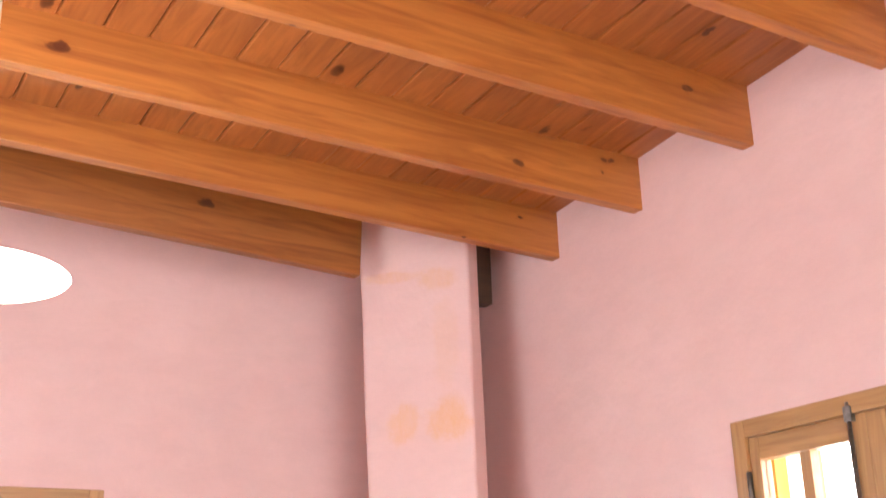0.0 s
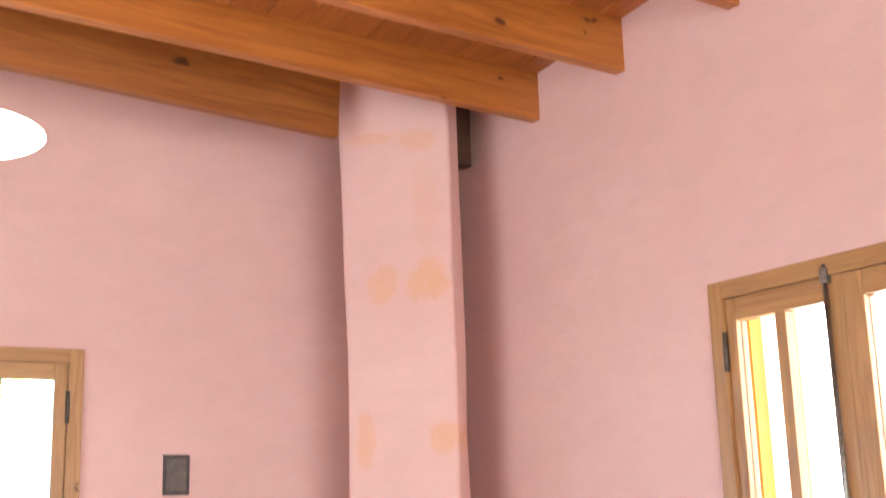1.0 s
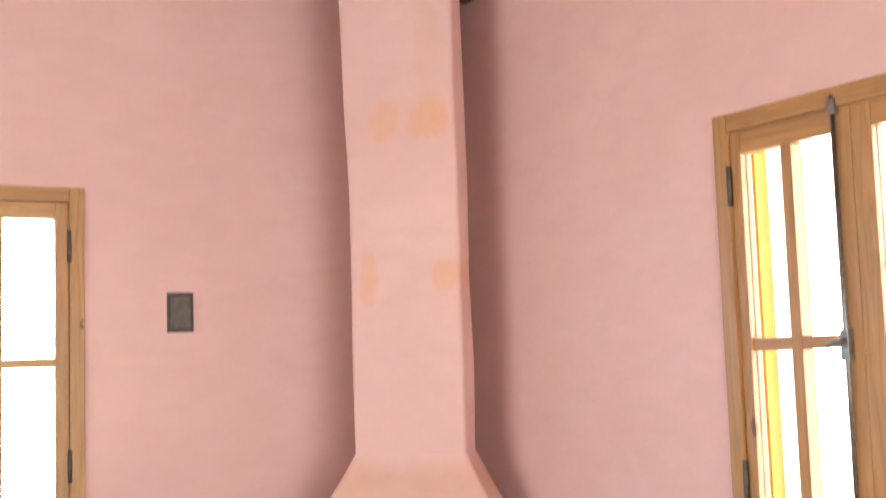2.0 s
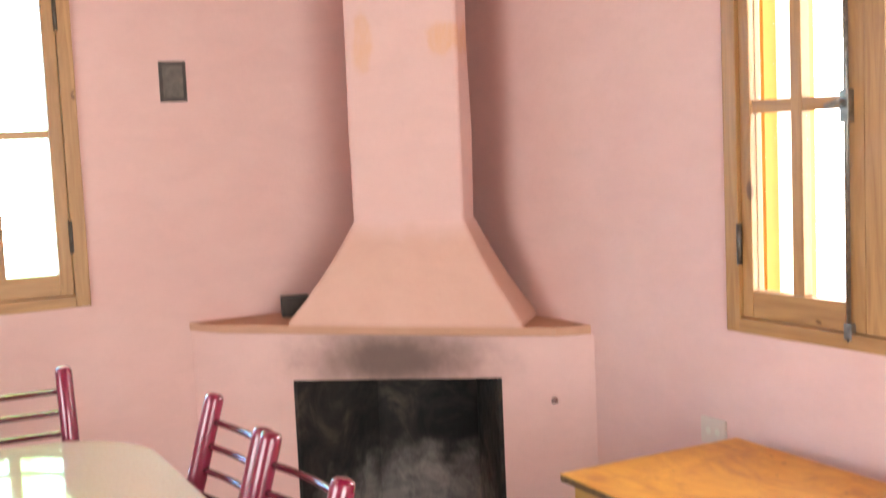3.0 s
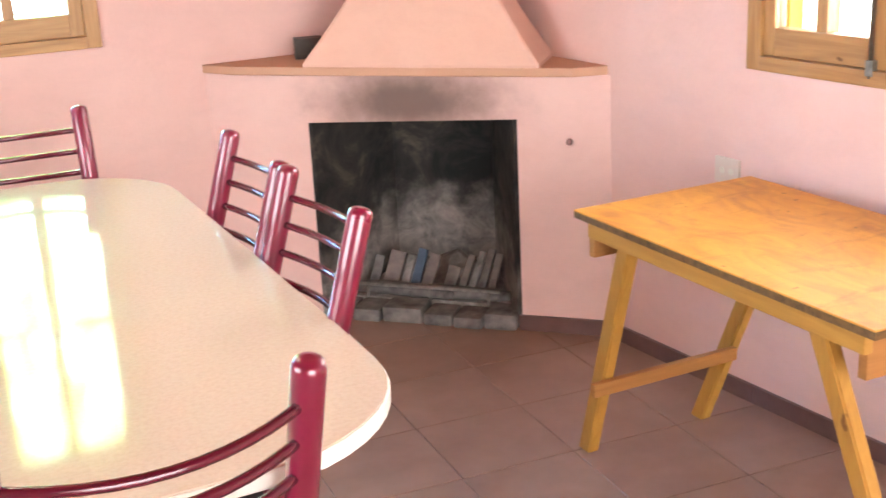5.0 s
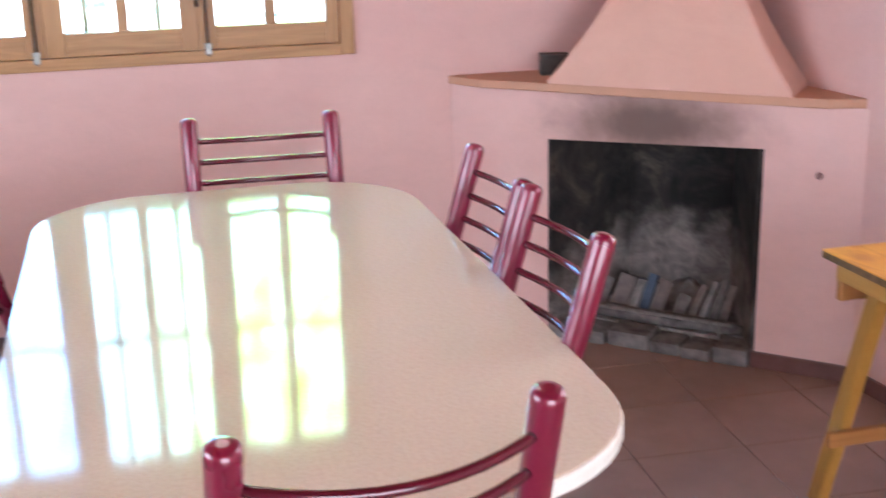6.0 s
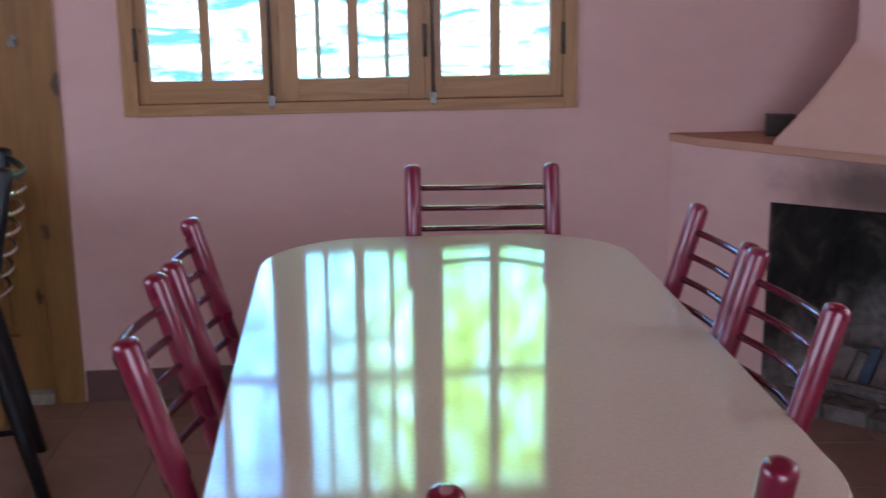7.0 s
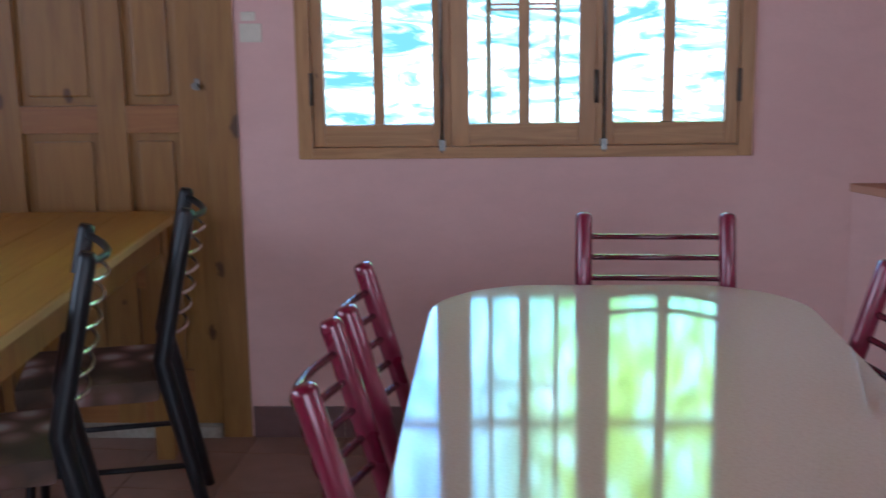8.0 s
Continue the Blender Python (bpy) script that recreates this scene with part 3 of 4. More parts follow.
            part("hinge", bm, M_HINGE, win)
    return win


COLS_A = [-1.756, -1.588, -1.552, -1.386, -1.262, -1.094, -1.055, -0.890, -0.773, -0.607, -0.569, -0.400]
window("window_1", WA, WIN_A, COLS_A, (1.076, 2.035), (1.532, 1.562), (-1.355, -0.805),
       "three-part pine casement window in the pink wall")
COLS_B = []
for k in range(3):
    o = -2.265 + 0.428 * k
    COLS_B += [o, o + 0.135, o + 0.171, o + 0.305]
window("window_2", WB, WIN_B, COLS_B, (1.035, 2.050), (1.508, 1.543), (-1.940, -1.512),
       "three-part pine casement window over the plank table")


def reveal(m, rect, depth, material, label):
    u0, u1, z0, z1 = rect
    bm = B()
    t = 0.012
    box(bm, u0, 0.08, z0, u0 + t, depth, z1)
    box(bm, u1 - t, 0.08, z0, u1, depth, z1)
    box(bm, u0 + t, 0.08, z1 - t, u1 - t, depth, z1)
    box(bm, u0 + t, 0.08, z0, u1 - t, depth, z0 + t)
    ob = part("trim", bm, material)
    ob.matrix_basis = m
    return tagged(ob, label, "trim", kind="structure")


reveal(WA, WIN_A, 0.285, M_EXT, "pale outer window lining")
reveal(WB, WIN_B, 0.285, M_WHITE, "white painted outer window lining")

# ochre shutter posts outside the panes of the window wall
for u, w, y0 in ((-2.331, 0.008, 0.118), (-2.270, 0.007, 0.20), (-2.005, 0.012, 0.20), (-1.575, 0.012, 0.20)):
    bm = B()
    box(bm, u - w, y0, WIN_B[2] + 0.012, u + w, y0 + 0.05, WIN_B[3] - 0.012, 0.002)
    ob = part("shutter_post", bm, M_OCHRE)
    ob.matrix_basis = WB
    tagged(ob, "ochre wooden shutter post outside the window", "shutter post", "shutter posts")

# ---- iron guard in the outer reveal of the middle casement ----
guard = thing("window_guard", WA @ pose(0, 0.20, 0), "thin iron window guard with a pink crosspiece", "window guard")
for u in (-1.195, -0.952):
    bm = B()
    tube(bm, [(u, 0, WIN_A[2] + 0.012), (u, 0, WIN_A[3] - 0.012)], 0.0105, 8)
    part("bar", bm, M_GUARD, guard)
for zc, hh in ((1.474, 0.0045), (1.456, 0.0045)):
    bm = B()
    box(bm, -1.186, -0.006, zc - hh, -0.961, 0.006, zc + hh, 0.003)
    part("crosspiece", bm, M_GUARDPINK, guard, "pink painted flat bar")

# ---- door ----
def door():
    d0, d1, z0, z1 = DOOR
    ob = thing("door_1", WA, "closed panelled pine door with a pine frame", "door", kind="structure")
    bm = B()
    box(bm, d1 - 0.105, -0.012, z0, d1, 0.09, z1, 0.004)
    box(bm, d0, -0.012, z0, d0 + 0.105, 0.09, z1, 0.004)
    part("frame", bm, M_DOOR, ob)
    bm = B()
    box(bm, d0 + 0.105, -0.012, z1 - 0.10, d1 - 0.105, 0.09, z1, 0.004)
    part("frame_head", bm, M_DOOR, ob)
    a, b = d0 + 0.108, d1 - 0.108
    mid = -2.50
    zb, zt = z0 + 0.045, z1 - 0.103
    bm = B()
    for s0, s1 in ((a, a + 0.10), (b - 0.10, b), (mid - 0.05, mid + 0.05)):
        box(bm, s0, 0.012, zb, s1, 0.052, zt, 0.004)
    leaf = part("door_leaf", bm, M_DOOR, ob)
    for r0, r1 in ((zb, zb + 0.20), (0.50, 0.60), (1.055, 1.15), (zt - 0.12, zt)):
        for s0, s1 in ((a + 0.10, mid - 0.05), (mid + 0.05, b - 0.10)):
            bm = B()
            box(bm, s0, 0.014, r0, s1, 0.050, r1, 0.003)
            part("rail", bm, M_DOOR_RAIL, leaf)
    for r0, r1 in ((zb + 0.20, 0.50), (0.60, 1.055), (1.15, zt - 0.12)):
        for s0, s1 in ((a + 0.10, mid - 0.05), (mid + 0.05, b - 0.10)):
            bm = B()
            box(bm, s0, 0.038, r0, s1, 0.048, r1)
            box(bm, s0 + 0.03, 0.031, r0 + 0.03, s1 - 0.03, 0.040, r1 - 0.03, 0.008)
            part("panel", bm, M_DOOR, leaf)
    bm = B()
    box(bm, b - 0.038, 0.007, 1.200, b - 0.022, 0.0135, 1.240, 0.003)
    tube(bm, [(b - 0.03, 0.008, 1.216), (b - 0.03, -0.022, 1.216)], [0.009, 0.013], 10)
    part("door_handle", bm, M_STEEL, ob)
    bm = B()
    box(bm, a, -0.02, z0, b, 0.06, z0 + 0.04, 0.004)
    part("threshold", bm, M_GUARD, ob)
    return ob


door()

# ---- corner fireplace ----
def fireplace():
    fp = thing("fireplace", WF, "pink plastered corner fireplace with sooty open hearth and hood", "fireplace")
    s1, o0, o1, ot0, ot1 = 1.474, 0.428, 1.150, 0.661, 0.686
    # corner of the room in this frame
    cx, cy = (WF.inverted() @ Vector((2.40, 3.981, 0)))[:2]
    bm = B()
    box(bm, 0.03, 0.0, FL, o0 - 0.014, 0.035, 0.832)
    box(bm, o1 + 0.014, 0.0, FL, s1 + 0.03, 0.035, 0.832)
    # the lintel's lower edge rises a little to one side
    lint = [[bm.verts.new((x, y, z)) for x, z in ((o0 - 0.014, ot0), (o1 + 0.014, ot1), (o1 + 0.014, 0.832), (o0 - 0.014, 0.832))] for y in (0.0, 0.035)]
    bm.faces.new(lint[0])
    bm.faces.new(lint[1][::-1])
    for k in range(4):
        bm.faces.new((lint[0][k], lint[1][k], lint[1][(k + 1) % 4], lint[0][(k + 1) % 4]))
    bmesh.ops.remove_doubles(bm, verts=bm.verts, dist=1e-4)
    bmesh.ops.recalc_face_normals(bm, faces=bm.faces)
    part("front", bm, M_BODY, fp, "pink front with soot above the opening")
    back0, back1, deep, zt = 0.58, 0.965, 0.375, ot1 + 0.10
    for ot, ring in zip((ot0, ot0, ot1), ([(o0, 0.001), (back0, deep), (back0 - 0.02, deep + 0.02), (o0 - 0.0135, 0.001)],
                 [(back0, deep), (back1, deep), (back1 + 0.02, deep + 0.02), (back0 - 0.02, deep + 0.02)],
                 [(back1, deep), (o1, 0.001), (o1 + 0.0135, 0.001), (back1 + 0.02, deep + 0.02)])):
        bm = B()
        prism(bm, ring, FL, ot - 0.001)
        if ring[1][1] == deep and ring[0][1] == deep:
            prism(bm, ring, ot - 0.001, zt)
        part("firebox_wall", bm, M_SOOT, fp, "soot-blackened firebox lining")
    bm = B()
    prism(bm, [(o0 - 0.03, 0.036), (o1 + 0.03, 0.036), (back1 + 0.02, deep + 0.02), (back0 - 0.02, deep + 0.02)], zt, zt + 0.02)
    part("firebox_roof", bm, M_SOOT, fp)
    # hearth blocks along the lip
    rnd = random.Random(4)
    x = o0
    while x < o1 - 0.03:
        e = min(x + rnd.uniform(0.10, 0.16), o1)
        bm = B()
        box(bm, x + 0.003, -0.035 + rnd.uniform(-0.008, 0.008), FL, e - 0.003, 0.09, FL + 0.058 + rnd.uniform(-0.022, 0.006), 0.014)
        part("hearth_block", bm, M_LIP, fp)
        x = e
    bm = B()
    prism(bm, [(o0 + 0.02, 0.09), (o1 - 0.02, 0.09), (o1 - 0.012, 0.102), (back1 - 0.002, deep - 0.002), (back0 + 0.002, deep - 0.002), (o0 + 0.012, 0.102)], FL, FL + 0.05)
    part("hearth_bed", bm, M_ASH, fp)
    # shelf slab reaching both walls
    bm = B()
    prism(bm, [(0.02, 0.0), (0.17, -0.045), (1.36, -0.045), (1.50, 0.03), (cx - 0.01, cy - 0.01)], 0.832, 0.862, 0.006)
    part("shelf", bm, M_SHELF, fp, "tan plastered shelf slab")
    # hood
    lo = [(0.430, -0.05, 0.862), (1.254, -0.05, 0.862), (1.238, 0.22, 0.862), (0.435, 0.22, 0.862)]
    lip = [(x, y, 0.874) for x, y, z in lo]
    k0, k1, f0, f1 = 0.656, 1.048, 0.03, 0.165
    hi = [(k0, f0, 1.205), (k1, f0, 1.205), (k1, f1, 1.205), (k0, f1, 1.205)]
    bm = B()
    rings = [lo, lip]
    for t in (0.2, 0.4, 0.6, 0.8, 0.92, 1.0):
        s = t + 0.06 * math.sin(math.pi * t)
        rings.append([tuple(a[i] + (b[i] - a[i]) * (s if i < 2 else t) for i in range(3)) for a, b in zip(lip, hi)])
    vs = [[bm.verts.new(p) for p in r] for r in rings]
    for a, b in zip(vs, vs[1:]):
        for k in range(4):
            bm.faces.new((a[k], a[(k + 1) % 4], b[(k + 1) % 4], b[k]))
    bm.faces.new(vs[0][::-1])
    bm.faces.new(vs[-1])
    bmesh.ops.recalc_face_normals(bm, faces=bm.faces)
    es = [e for e in bm.edges if len(e.link_faces) == 2 and abs((e.verts[0].co - e.verts[1].co).z) > 0.001]
    bmesh.ops.bevel(bm, geom=es, offset=0.014, segments=3, profile=0.6, affect="EDGES")
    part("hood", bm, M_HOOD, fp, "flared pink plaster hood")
    # chimney
    bm = B()
    zs = [1.205, 1.5, 1.8, 2.1, 2.4, 2.7, 3.225]
    rr = random.Random(9)
    rows = []
    for z in zs:
        j = [rr.uniform(-0.004, 0.004) for _ in range(4)]
        sh = -0.030 * max(z - 2.05, 0.0)
        e1 = k1 - 0.008 * max(z - 2.4, 0.0)
        rows.append([bm.verts.new(p) for p in ((k0 + j[0] + sh, f0, z), (e1 + j[1], f0, z), (e1 + j[2], f1, z), (k0 + j[3] + sh, f1, z))])
    for a, b in zip(rows, rows[1:]):
        for k in range(4):
            bm.faces.new((a[k], a[(k + 1) % 4], b[(k + 1) % 4], b[k]))
    bm.faces.new(rows[0][::-1])
    bm.faces.new(rows[-1])
    bmesh.ops.recalc_face_normals(bm, faces=bm.faces)
    es = [e for e in bm.edges if abs((e.verts[0].co - e.verts[1].co).z) > 0.1]
    bmesh.ops.bevel(bm, geom=es, offset=0.016, segments=3, profile=0.6, affect="EDGES")
    part("chimney", bm, M_COL, fp, "patched pink plaster chimney")
    # unseen filler added behind the chimney to keep light out of the corner
    bm = B()
    prism(bm, [(k0 + 0.03, f1 - 0.002), (k1 - 0.03, f1 - 0.002), (cx + 0.01, cy - 0.02), (cx - 0.01, cy - 0.02)], 0.863, 3.205)
    part("flue", bm, M_WALL, fp)
    return fp


fireplace()

# ---- dining table ----
def rounded(hw, hl, r, bow, seg=10):
    pts = []
    for sx, sy, a0 in ((1, 1, 0), (-1, 1, 90), (-1, -1, 180), (1, -1, 270)):
        for k in range(seg + 1):
            a = radians(a0 + 90 * k / seg)
            pts.append((sx * (hw - r) + r * math.cos(a), sy * (hl - r) + r * math.sin(a)))
    out = []
    for k, p in enumerate(pts):
        q = pts[(k + 1) % len(pts)]
        out.append(p)
        if (Vector(p) - Vector(q)).length > 0.2:
            for t in (0.2, 0.4, 0.6, 0.8):
                out.append((p[0] + (q[0] - p[0]) * t, p[1] + (q[1] - p[1]) * t))
    return [(x + bow * math.copysign(1, x) * (1 - (y / hl) ** 2) * (abs(x) / hw) ** 3,
             y + 1.6 * bow * math.copysign(1, y) * (1 - (x / hw) ** 2) * (abs(y) / hl) ** 6) for x, y in out]


def dining_table():
    tb = thing("dining_table", pose(0.408, 2.206, FL, 0, 0, -4.5), "dining table with rounded pale speckled laminate top", "table")
    h = 0.80
    bm = B()
    prism(bm, rounded(0.455, 0.872, 0.26, 0.005), h - 0.004, h, 0.0015)
    top = part("tabletop", bm, M_TOP, tb, "glossy speckled beige laminate top")
    bm = B()
    prism(bm, rounded(0.458, 0.875, 0.26, 0.005), h - 0.030, h - 0.004, 0.006)
    edging = part("edging", bm, M_EDGE, tb, "pale rounded edging")
    # the top sits half a degree out of level
    for ob in (top, edging):
        ob.matrix_basis = pose(0, 0, 0.80) @ pose(0, 0, 0, 0.5) @ pose(0, 0, -0.80)
    bm = B()
    for x in (-0.30, 0.30):
        box(bm, x - 0.012, -0.62, h - 0.075, x + 0.012, 0.62, h - 0.036)
    for y in (-0.62, 0.62):
        box(bm, -0.288, y - 0.012, h - 0.075, 0.288, y + 0.012, h - 0.036)
    part("apron", bm, M_RED, tb)
    for x in (-0.28, 0.28):
        for y in (-0.60, 0.60):
            bm = B()
            tube(bm, [(x, y, h - 0.076), (x * 1.05, y * 1.03, 0.0)], 0.021, 12)
            part("leg", bm, M_RED, tb)
    return tb


dining_table()


# ---- red chairs ----
def red_chair():
    """Stands at the origin facing +y; its back posts lean back."""
    ch = thing("dining_chair", pose(0, 0, 0), "wine-red tubular metal chair with curved back rails", "chair", "chairs round the table")
    half, top, lean = 0.187, 0.98, 0.29

    def back(z):
        return -0.20 - lean * (z - 0.44) if z > 0.44 else -0.20 - 0.22 * (0.44 - z)
    for s in (-1, 1):
        bm = B()
        tube(bm, [(s * half, back(0.0), 0.0), (s * half, back(0.40), 0.40), (s * half, back(0.47), 0.47),
                  (s * half, back(0.752), 0.752), (s * half, back(0.760), 0.760),
                  (s * half, back(top - 0.012), top - 0.012), (s * half, back(top - 0.004), top - 0.004), (s * half, back(top), top),
                  (s * half, back(top + 0.002), top + 0.002)],
             [0.014, 0.017, 0.0175, 0.0180, 0.0218, 0.0218, 0.0200, 0.0150, 0.007], 16)
        part("back_post", bm, M_RED, ch)
        bm = B()
        tube(bm, [(s * 0.185, 0.20, 0.0), (s * 0.18, 0.17, 0.43)], 0.014, 12)
        part("leg", bm, M_RED, ch)
    for k in range(5):
        z = top - 0.058 - 0.053 * k
        bm = B()
        pts = []
        for i in range(13):
            u = -1 + i / 6
            pts.append((u * half, back(z) - 0.055 * (1 - u * u), z - 0.012 * (1 - u * u)))
        tube(bm, pts, 0.0075, 8)
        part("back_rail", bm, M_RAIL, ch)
    bm = B()
    box(bm, -0.19, -0.18, 0.425, 0.19, 0.20, 0.465, 0.014)
    part("seat", bm, M_BLACK, ch, "dark padded seat")
    for y, z in ((0.19, 0.20), (-0.22, 0.20)):
        bm = B()
        tube(bm, [(-0.184, y, z), (0.184, y, z)], 0.009, 8)
        part("stretcher", bm, M_RED, ch)
    return ch


def seat_at(x, y, turn):
    """A chair whose back posts' tops stand about (x, y); turn: where it faces, in degrees from +y."""
    off = -0.20 - 0.29 * (0.98 - 0.44)
    a = radians(turn)
    return pose(x - (-math.sin(a)) * off, y - math.cos(a) * off, FL, 0, 0, turn)


first = red_chair()
first.matrix_basis = seat_at(0.364, 1.193, 0.5)
for x, y, turn in ((0.603, 3.157, 172.5), (-0.157, 2.430, -92.6), (-0.198, 1.969, -92.4), (0.958, 2.347, 84.0), (0.920, 1.932, 85.0)):
    copy_thing(first, seat_at(x, y, turn))


# ---- plank table by the window wall ----
def plank_table():
    tb = thing("plank_table", pose(1.981, 1.765, FL, 0, 0, -4.2), "folding table with orange pine top against the wall", "table")
    h, hw, hl = 0.71, 0.277, 0.486
    bm = B()
    box(bm, -hw, -hl, h - 0.004, hw, hl, h, 0.0015)
    part("tabletop", bm, M_PLANK, tb, "orange varnished pine sheet")
    bm = B()
    box(bm, -hw + 0.0005, -hl + 0.0005, h - 0.020, hw - 0.0005, hl - 0.0005, h - 0.004)
    part("plywood_edge", bm, M_PLYEDGE, tb, "worn dark plywood edge")
    for s in (-1, 1):
        bm = B()
        box(bm, s * 0.258 - 0.011, -hl + 0.03, h - 0.060, s * 0.258 + 0.011, hl - 0.05, h - 0.020, 0.003)
        part("side_rail", bm, M_LEG_L, tb)
    for e in (-1, 1):
        bm = B()
        y = e * (hl - 0.045)
        box(bm, -0.255, y - 0.011, h - 0.115, 0.255, y + 0.011, h - 0.020, 0.003)
        part("end_rail", bm, M_LEG_W, tb)
        for s in (-1, 1):
            bm = B()
            a, b = Vector((s * 0.236, e * 0.30, h - 0.03)), Vector((s * 0.19, e * 0.565, 0.0))
            dx, dy = 0.017, 0.025
            lo = [bm.verts.new((b.x + i * dx, b.y + j * dy, 0.0)) for i, j in ((-1, -1), (1, -1), (1, 1), (-1, 1))]
            hi = [bm.verts.new((a.x + i * dx, a.y + j * dy, h - 0.0205)) for i, j in ((-1, -1), (1, -1), (1, 1), (-1, 1))]
            bm.faces.new(lo[::-1])
            bm.faces.new(hi)
            for k in range(4):
                bm.faces.new((lo[k], lo[(k + 1) % 4], hi[(k + 1) % 4], hi[k]))
            bmesh.ops.bevel(bm, geom=list(bm.edges), offset=0.004, segments=2, affect="EDGES")
            leg = part("leg", bm, M_LEG, tb)
            bm = B()
            tube(bm, [(s * 0.252, e * 0.335, h - 0.055), (s * 0.262, e * 0.335, h - 0.055)], [0.008, 0.005], 8)
            part("bolt_head", bm, M_STEEL, leg)
        bm = B()
        zc = 0.245
        y = e * (0.565 - 0.265 * zc / (h - 0.03) - 0.045)
        box(bm, -0.268, y - 0.010, zc - 0.018, 0.190, y + 0.010, zc + 0.018, 0.004)
        part("crosspiece", bm, M_LEG_W, tb)
    return tb


plank_table()


# ---- ochre worktable and black chairs by the door ----
def work_table():
    tb = thing("work_table", pose(-1.245, 3.27, FL, 0, 0, -3.0), "ochre wooden table standing against the wall", "table")
    h, hw, hl = 0.855, 0.37, 0.83
    for k in range(4):
        x0 = -hw + 2 * hw * k / 4
        bm = B()
        box(bm, x0 + 0.0006, -hl, h - 0.026, x0 + 2 * hw / 4 - 0.0006, hl, h, 0.003)
        part("plank", bm, M_BENCH, tb)
    for s in (-1, 1):
        bm = B()
        box(bm, s * hw - 0.004 + s * 0.004, -hl, h - 0.024, s * hw + 0.004 + s * 0.004, hl, h - 0.0015, 0.002)
        part("edge_strip", bm, M_STRIP, tb, "pale strip painting the highlight on the edge")
        bm = B()
        box(bm, s * (hw - 0.05) - 0.011, -hl + 0.08, h - 0.126, s * (hw - 0.05) + 0.011, hl - 0.08, h - 0.026, 0.003)
        part("apron", bm, M_DOOR, tb)
        for e in (-1, 1):
            bm = B()
            x, y = s * (hw - 0.065), e * (hl - 0.07)
            box(bm, x - 0.033, y - 0.033, 0.0, x + 0.033, y + 0.033, h - 0.026, 0.005)
            part("leg", bm, M_DOOR, tb)
    return tb


work_table()


def black_chair():
    """Faces +y, with bowed chrome rungs between two bent black posts."""
    ch = thing("slat_chair", pose(0, 0, 0), "black metal chair with chrome back rungs and flowered seat", "chair", "black chairs by the door")
    half, top = 0.19, 1.0

    def back(z):
        return -0.20 - 0.22 * (z - 0.54) if z > 0.54 else -0.20 - 0.21 * (0.54 - z)
    for s in (-1, 1):
        bm = B()
        tube(bm, [(s * half, back(z), z) for z in (0.0, 0.2, 0.40, 0.48, 0.54, 0.60, 0.68, 0.84, 0.967, 0.98)],
             [0.019, 0.022, 0.026, 0.027, 0.027, 0.026, 0.025, 0.024, 0.023, 0.017], 12)
        part("back_post", bm, M_BLACK, ch)
        bm = B()
        tube(bm, [(s * 0.185, 0.20, 0.0), (s * 0.18, 0.17, 0.43)], 0.014, 12)
        part("leg", bm, M_BLACK, ch)
    for k in range(6):
        z = 0.905 - 0.058 * k
        bm = B()
        tube(bm, [(u * half, back(z) - 0.060 * (1 - u * u), z - 0.010 * (1 - u * u)) for u in (-1 + i / 6 for i in range(13))], 0.0056, 8)
        part("back_rung", bm, M_CHROME, ch, "chrome rung")
    bm = B()
    tube(bm, [(u * half, back(0.955) - 0.05 * (1 - u * u), 0.955 - 0.012 * (1 - u * u)) for u in (-1 + i / 6 for i in range(13))], 0.010, 8)
    part("top_rail", bm, M_BLACK, ch)
    bm = B()
    box(bm, -0.20, -0.19, 0.42, 0.20, 0.21, 0.49, 0.025)
    part("seat", bm, M_FABRIC, ch, "flowered fabric seat")
    for x0, y0, x1, y1 in ((-0.19, -0.25, -0.184, 0.19), (0.19, -0.25, 0.184, 0.19), (-0.184, 0.19, 0.184, 0.19)):
        bm = B()
        tube(bm, [(x0, y0, 0.22), (x1, y1, 0.22)], 0.009, 8)
        part("stretcher", bm, M_BLACK, ch)
    return ch


bk = black_chair()
bk.matrix_basis = pose(-0.993, 3.52, FL, 0, 0, 100.5)
copy_thing(bk, pose(-1.126, 2.91, FL, 0, 0, 105))

# ---- small things ----
vent = thing("vent_plate", WA @ pose(0.028, 0.0, 1.712), "grey-brown square plate on the pink wall", "wall plate")
bm = B()
for x0, z0, x1, z1 in ((-0.047, -0.070, 0.047, -0.056), (-0.047, 0.056, 0.047, 0.070), (-0.047, -0.056, -0.036, 0.056), (0.036, -0.056, 0.047, 0.056)):
    box(bm, x0, -0.010, z0, x1, 0.0, z1, 0.002)
part("frame", bm, M_PLATE, vent, "dark raised rim")
bm = B()
box(bm, -0.036, -0.006, -0.056, 0.036, 0.0, 0.056)
for k in range(6):
    z = -0.046 + 0.0184 * k
    box(bm, -0.032, -0.0085, z - 0.004, 0.032, -0.006, z + 0.004, 0.0015)
part("grille", bm, M_GRILLE, vent, "lighter ribbed centre")

bm = B()
box(bm, -0.05, -0.035, 0.0, 0.05, 0.035, 0.072, 0.004)
tin = part("tin_box", bm, M_DARKBOX)
tin.matrix_basis = pose(1.80, 3.90, 0.862, 0, 0, -20)
tagged(tin, "small black tin box on the fireplace shelf", "box")


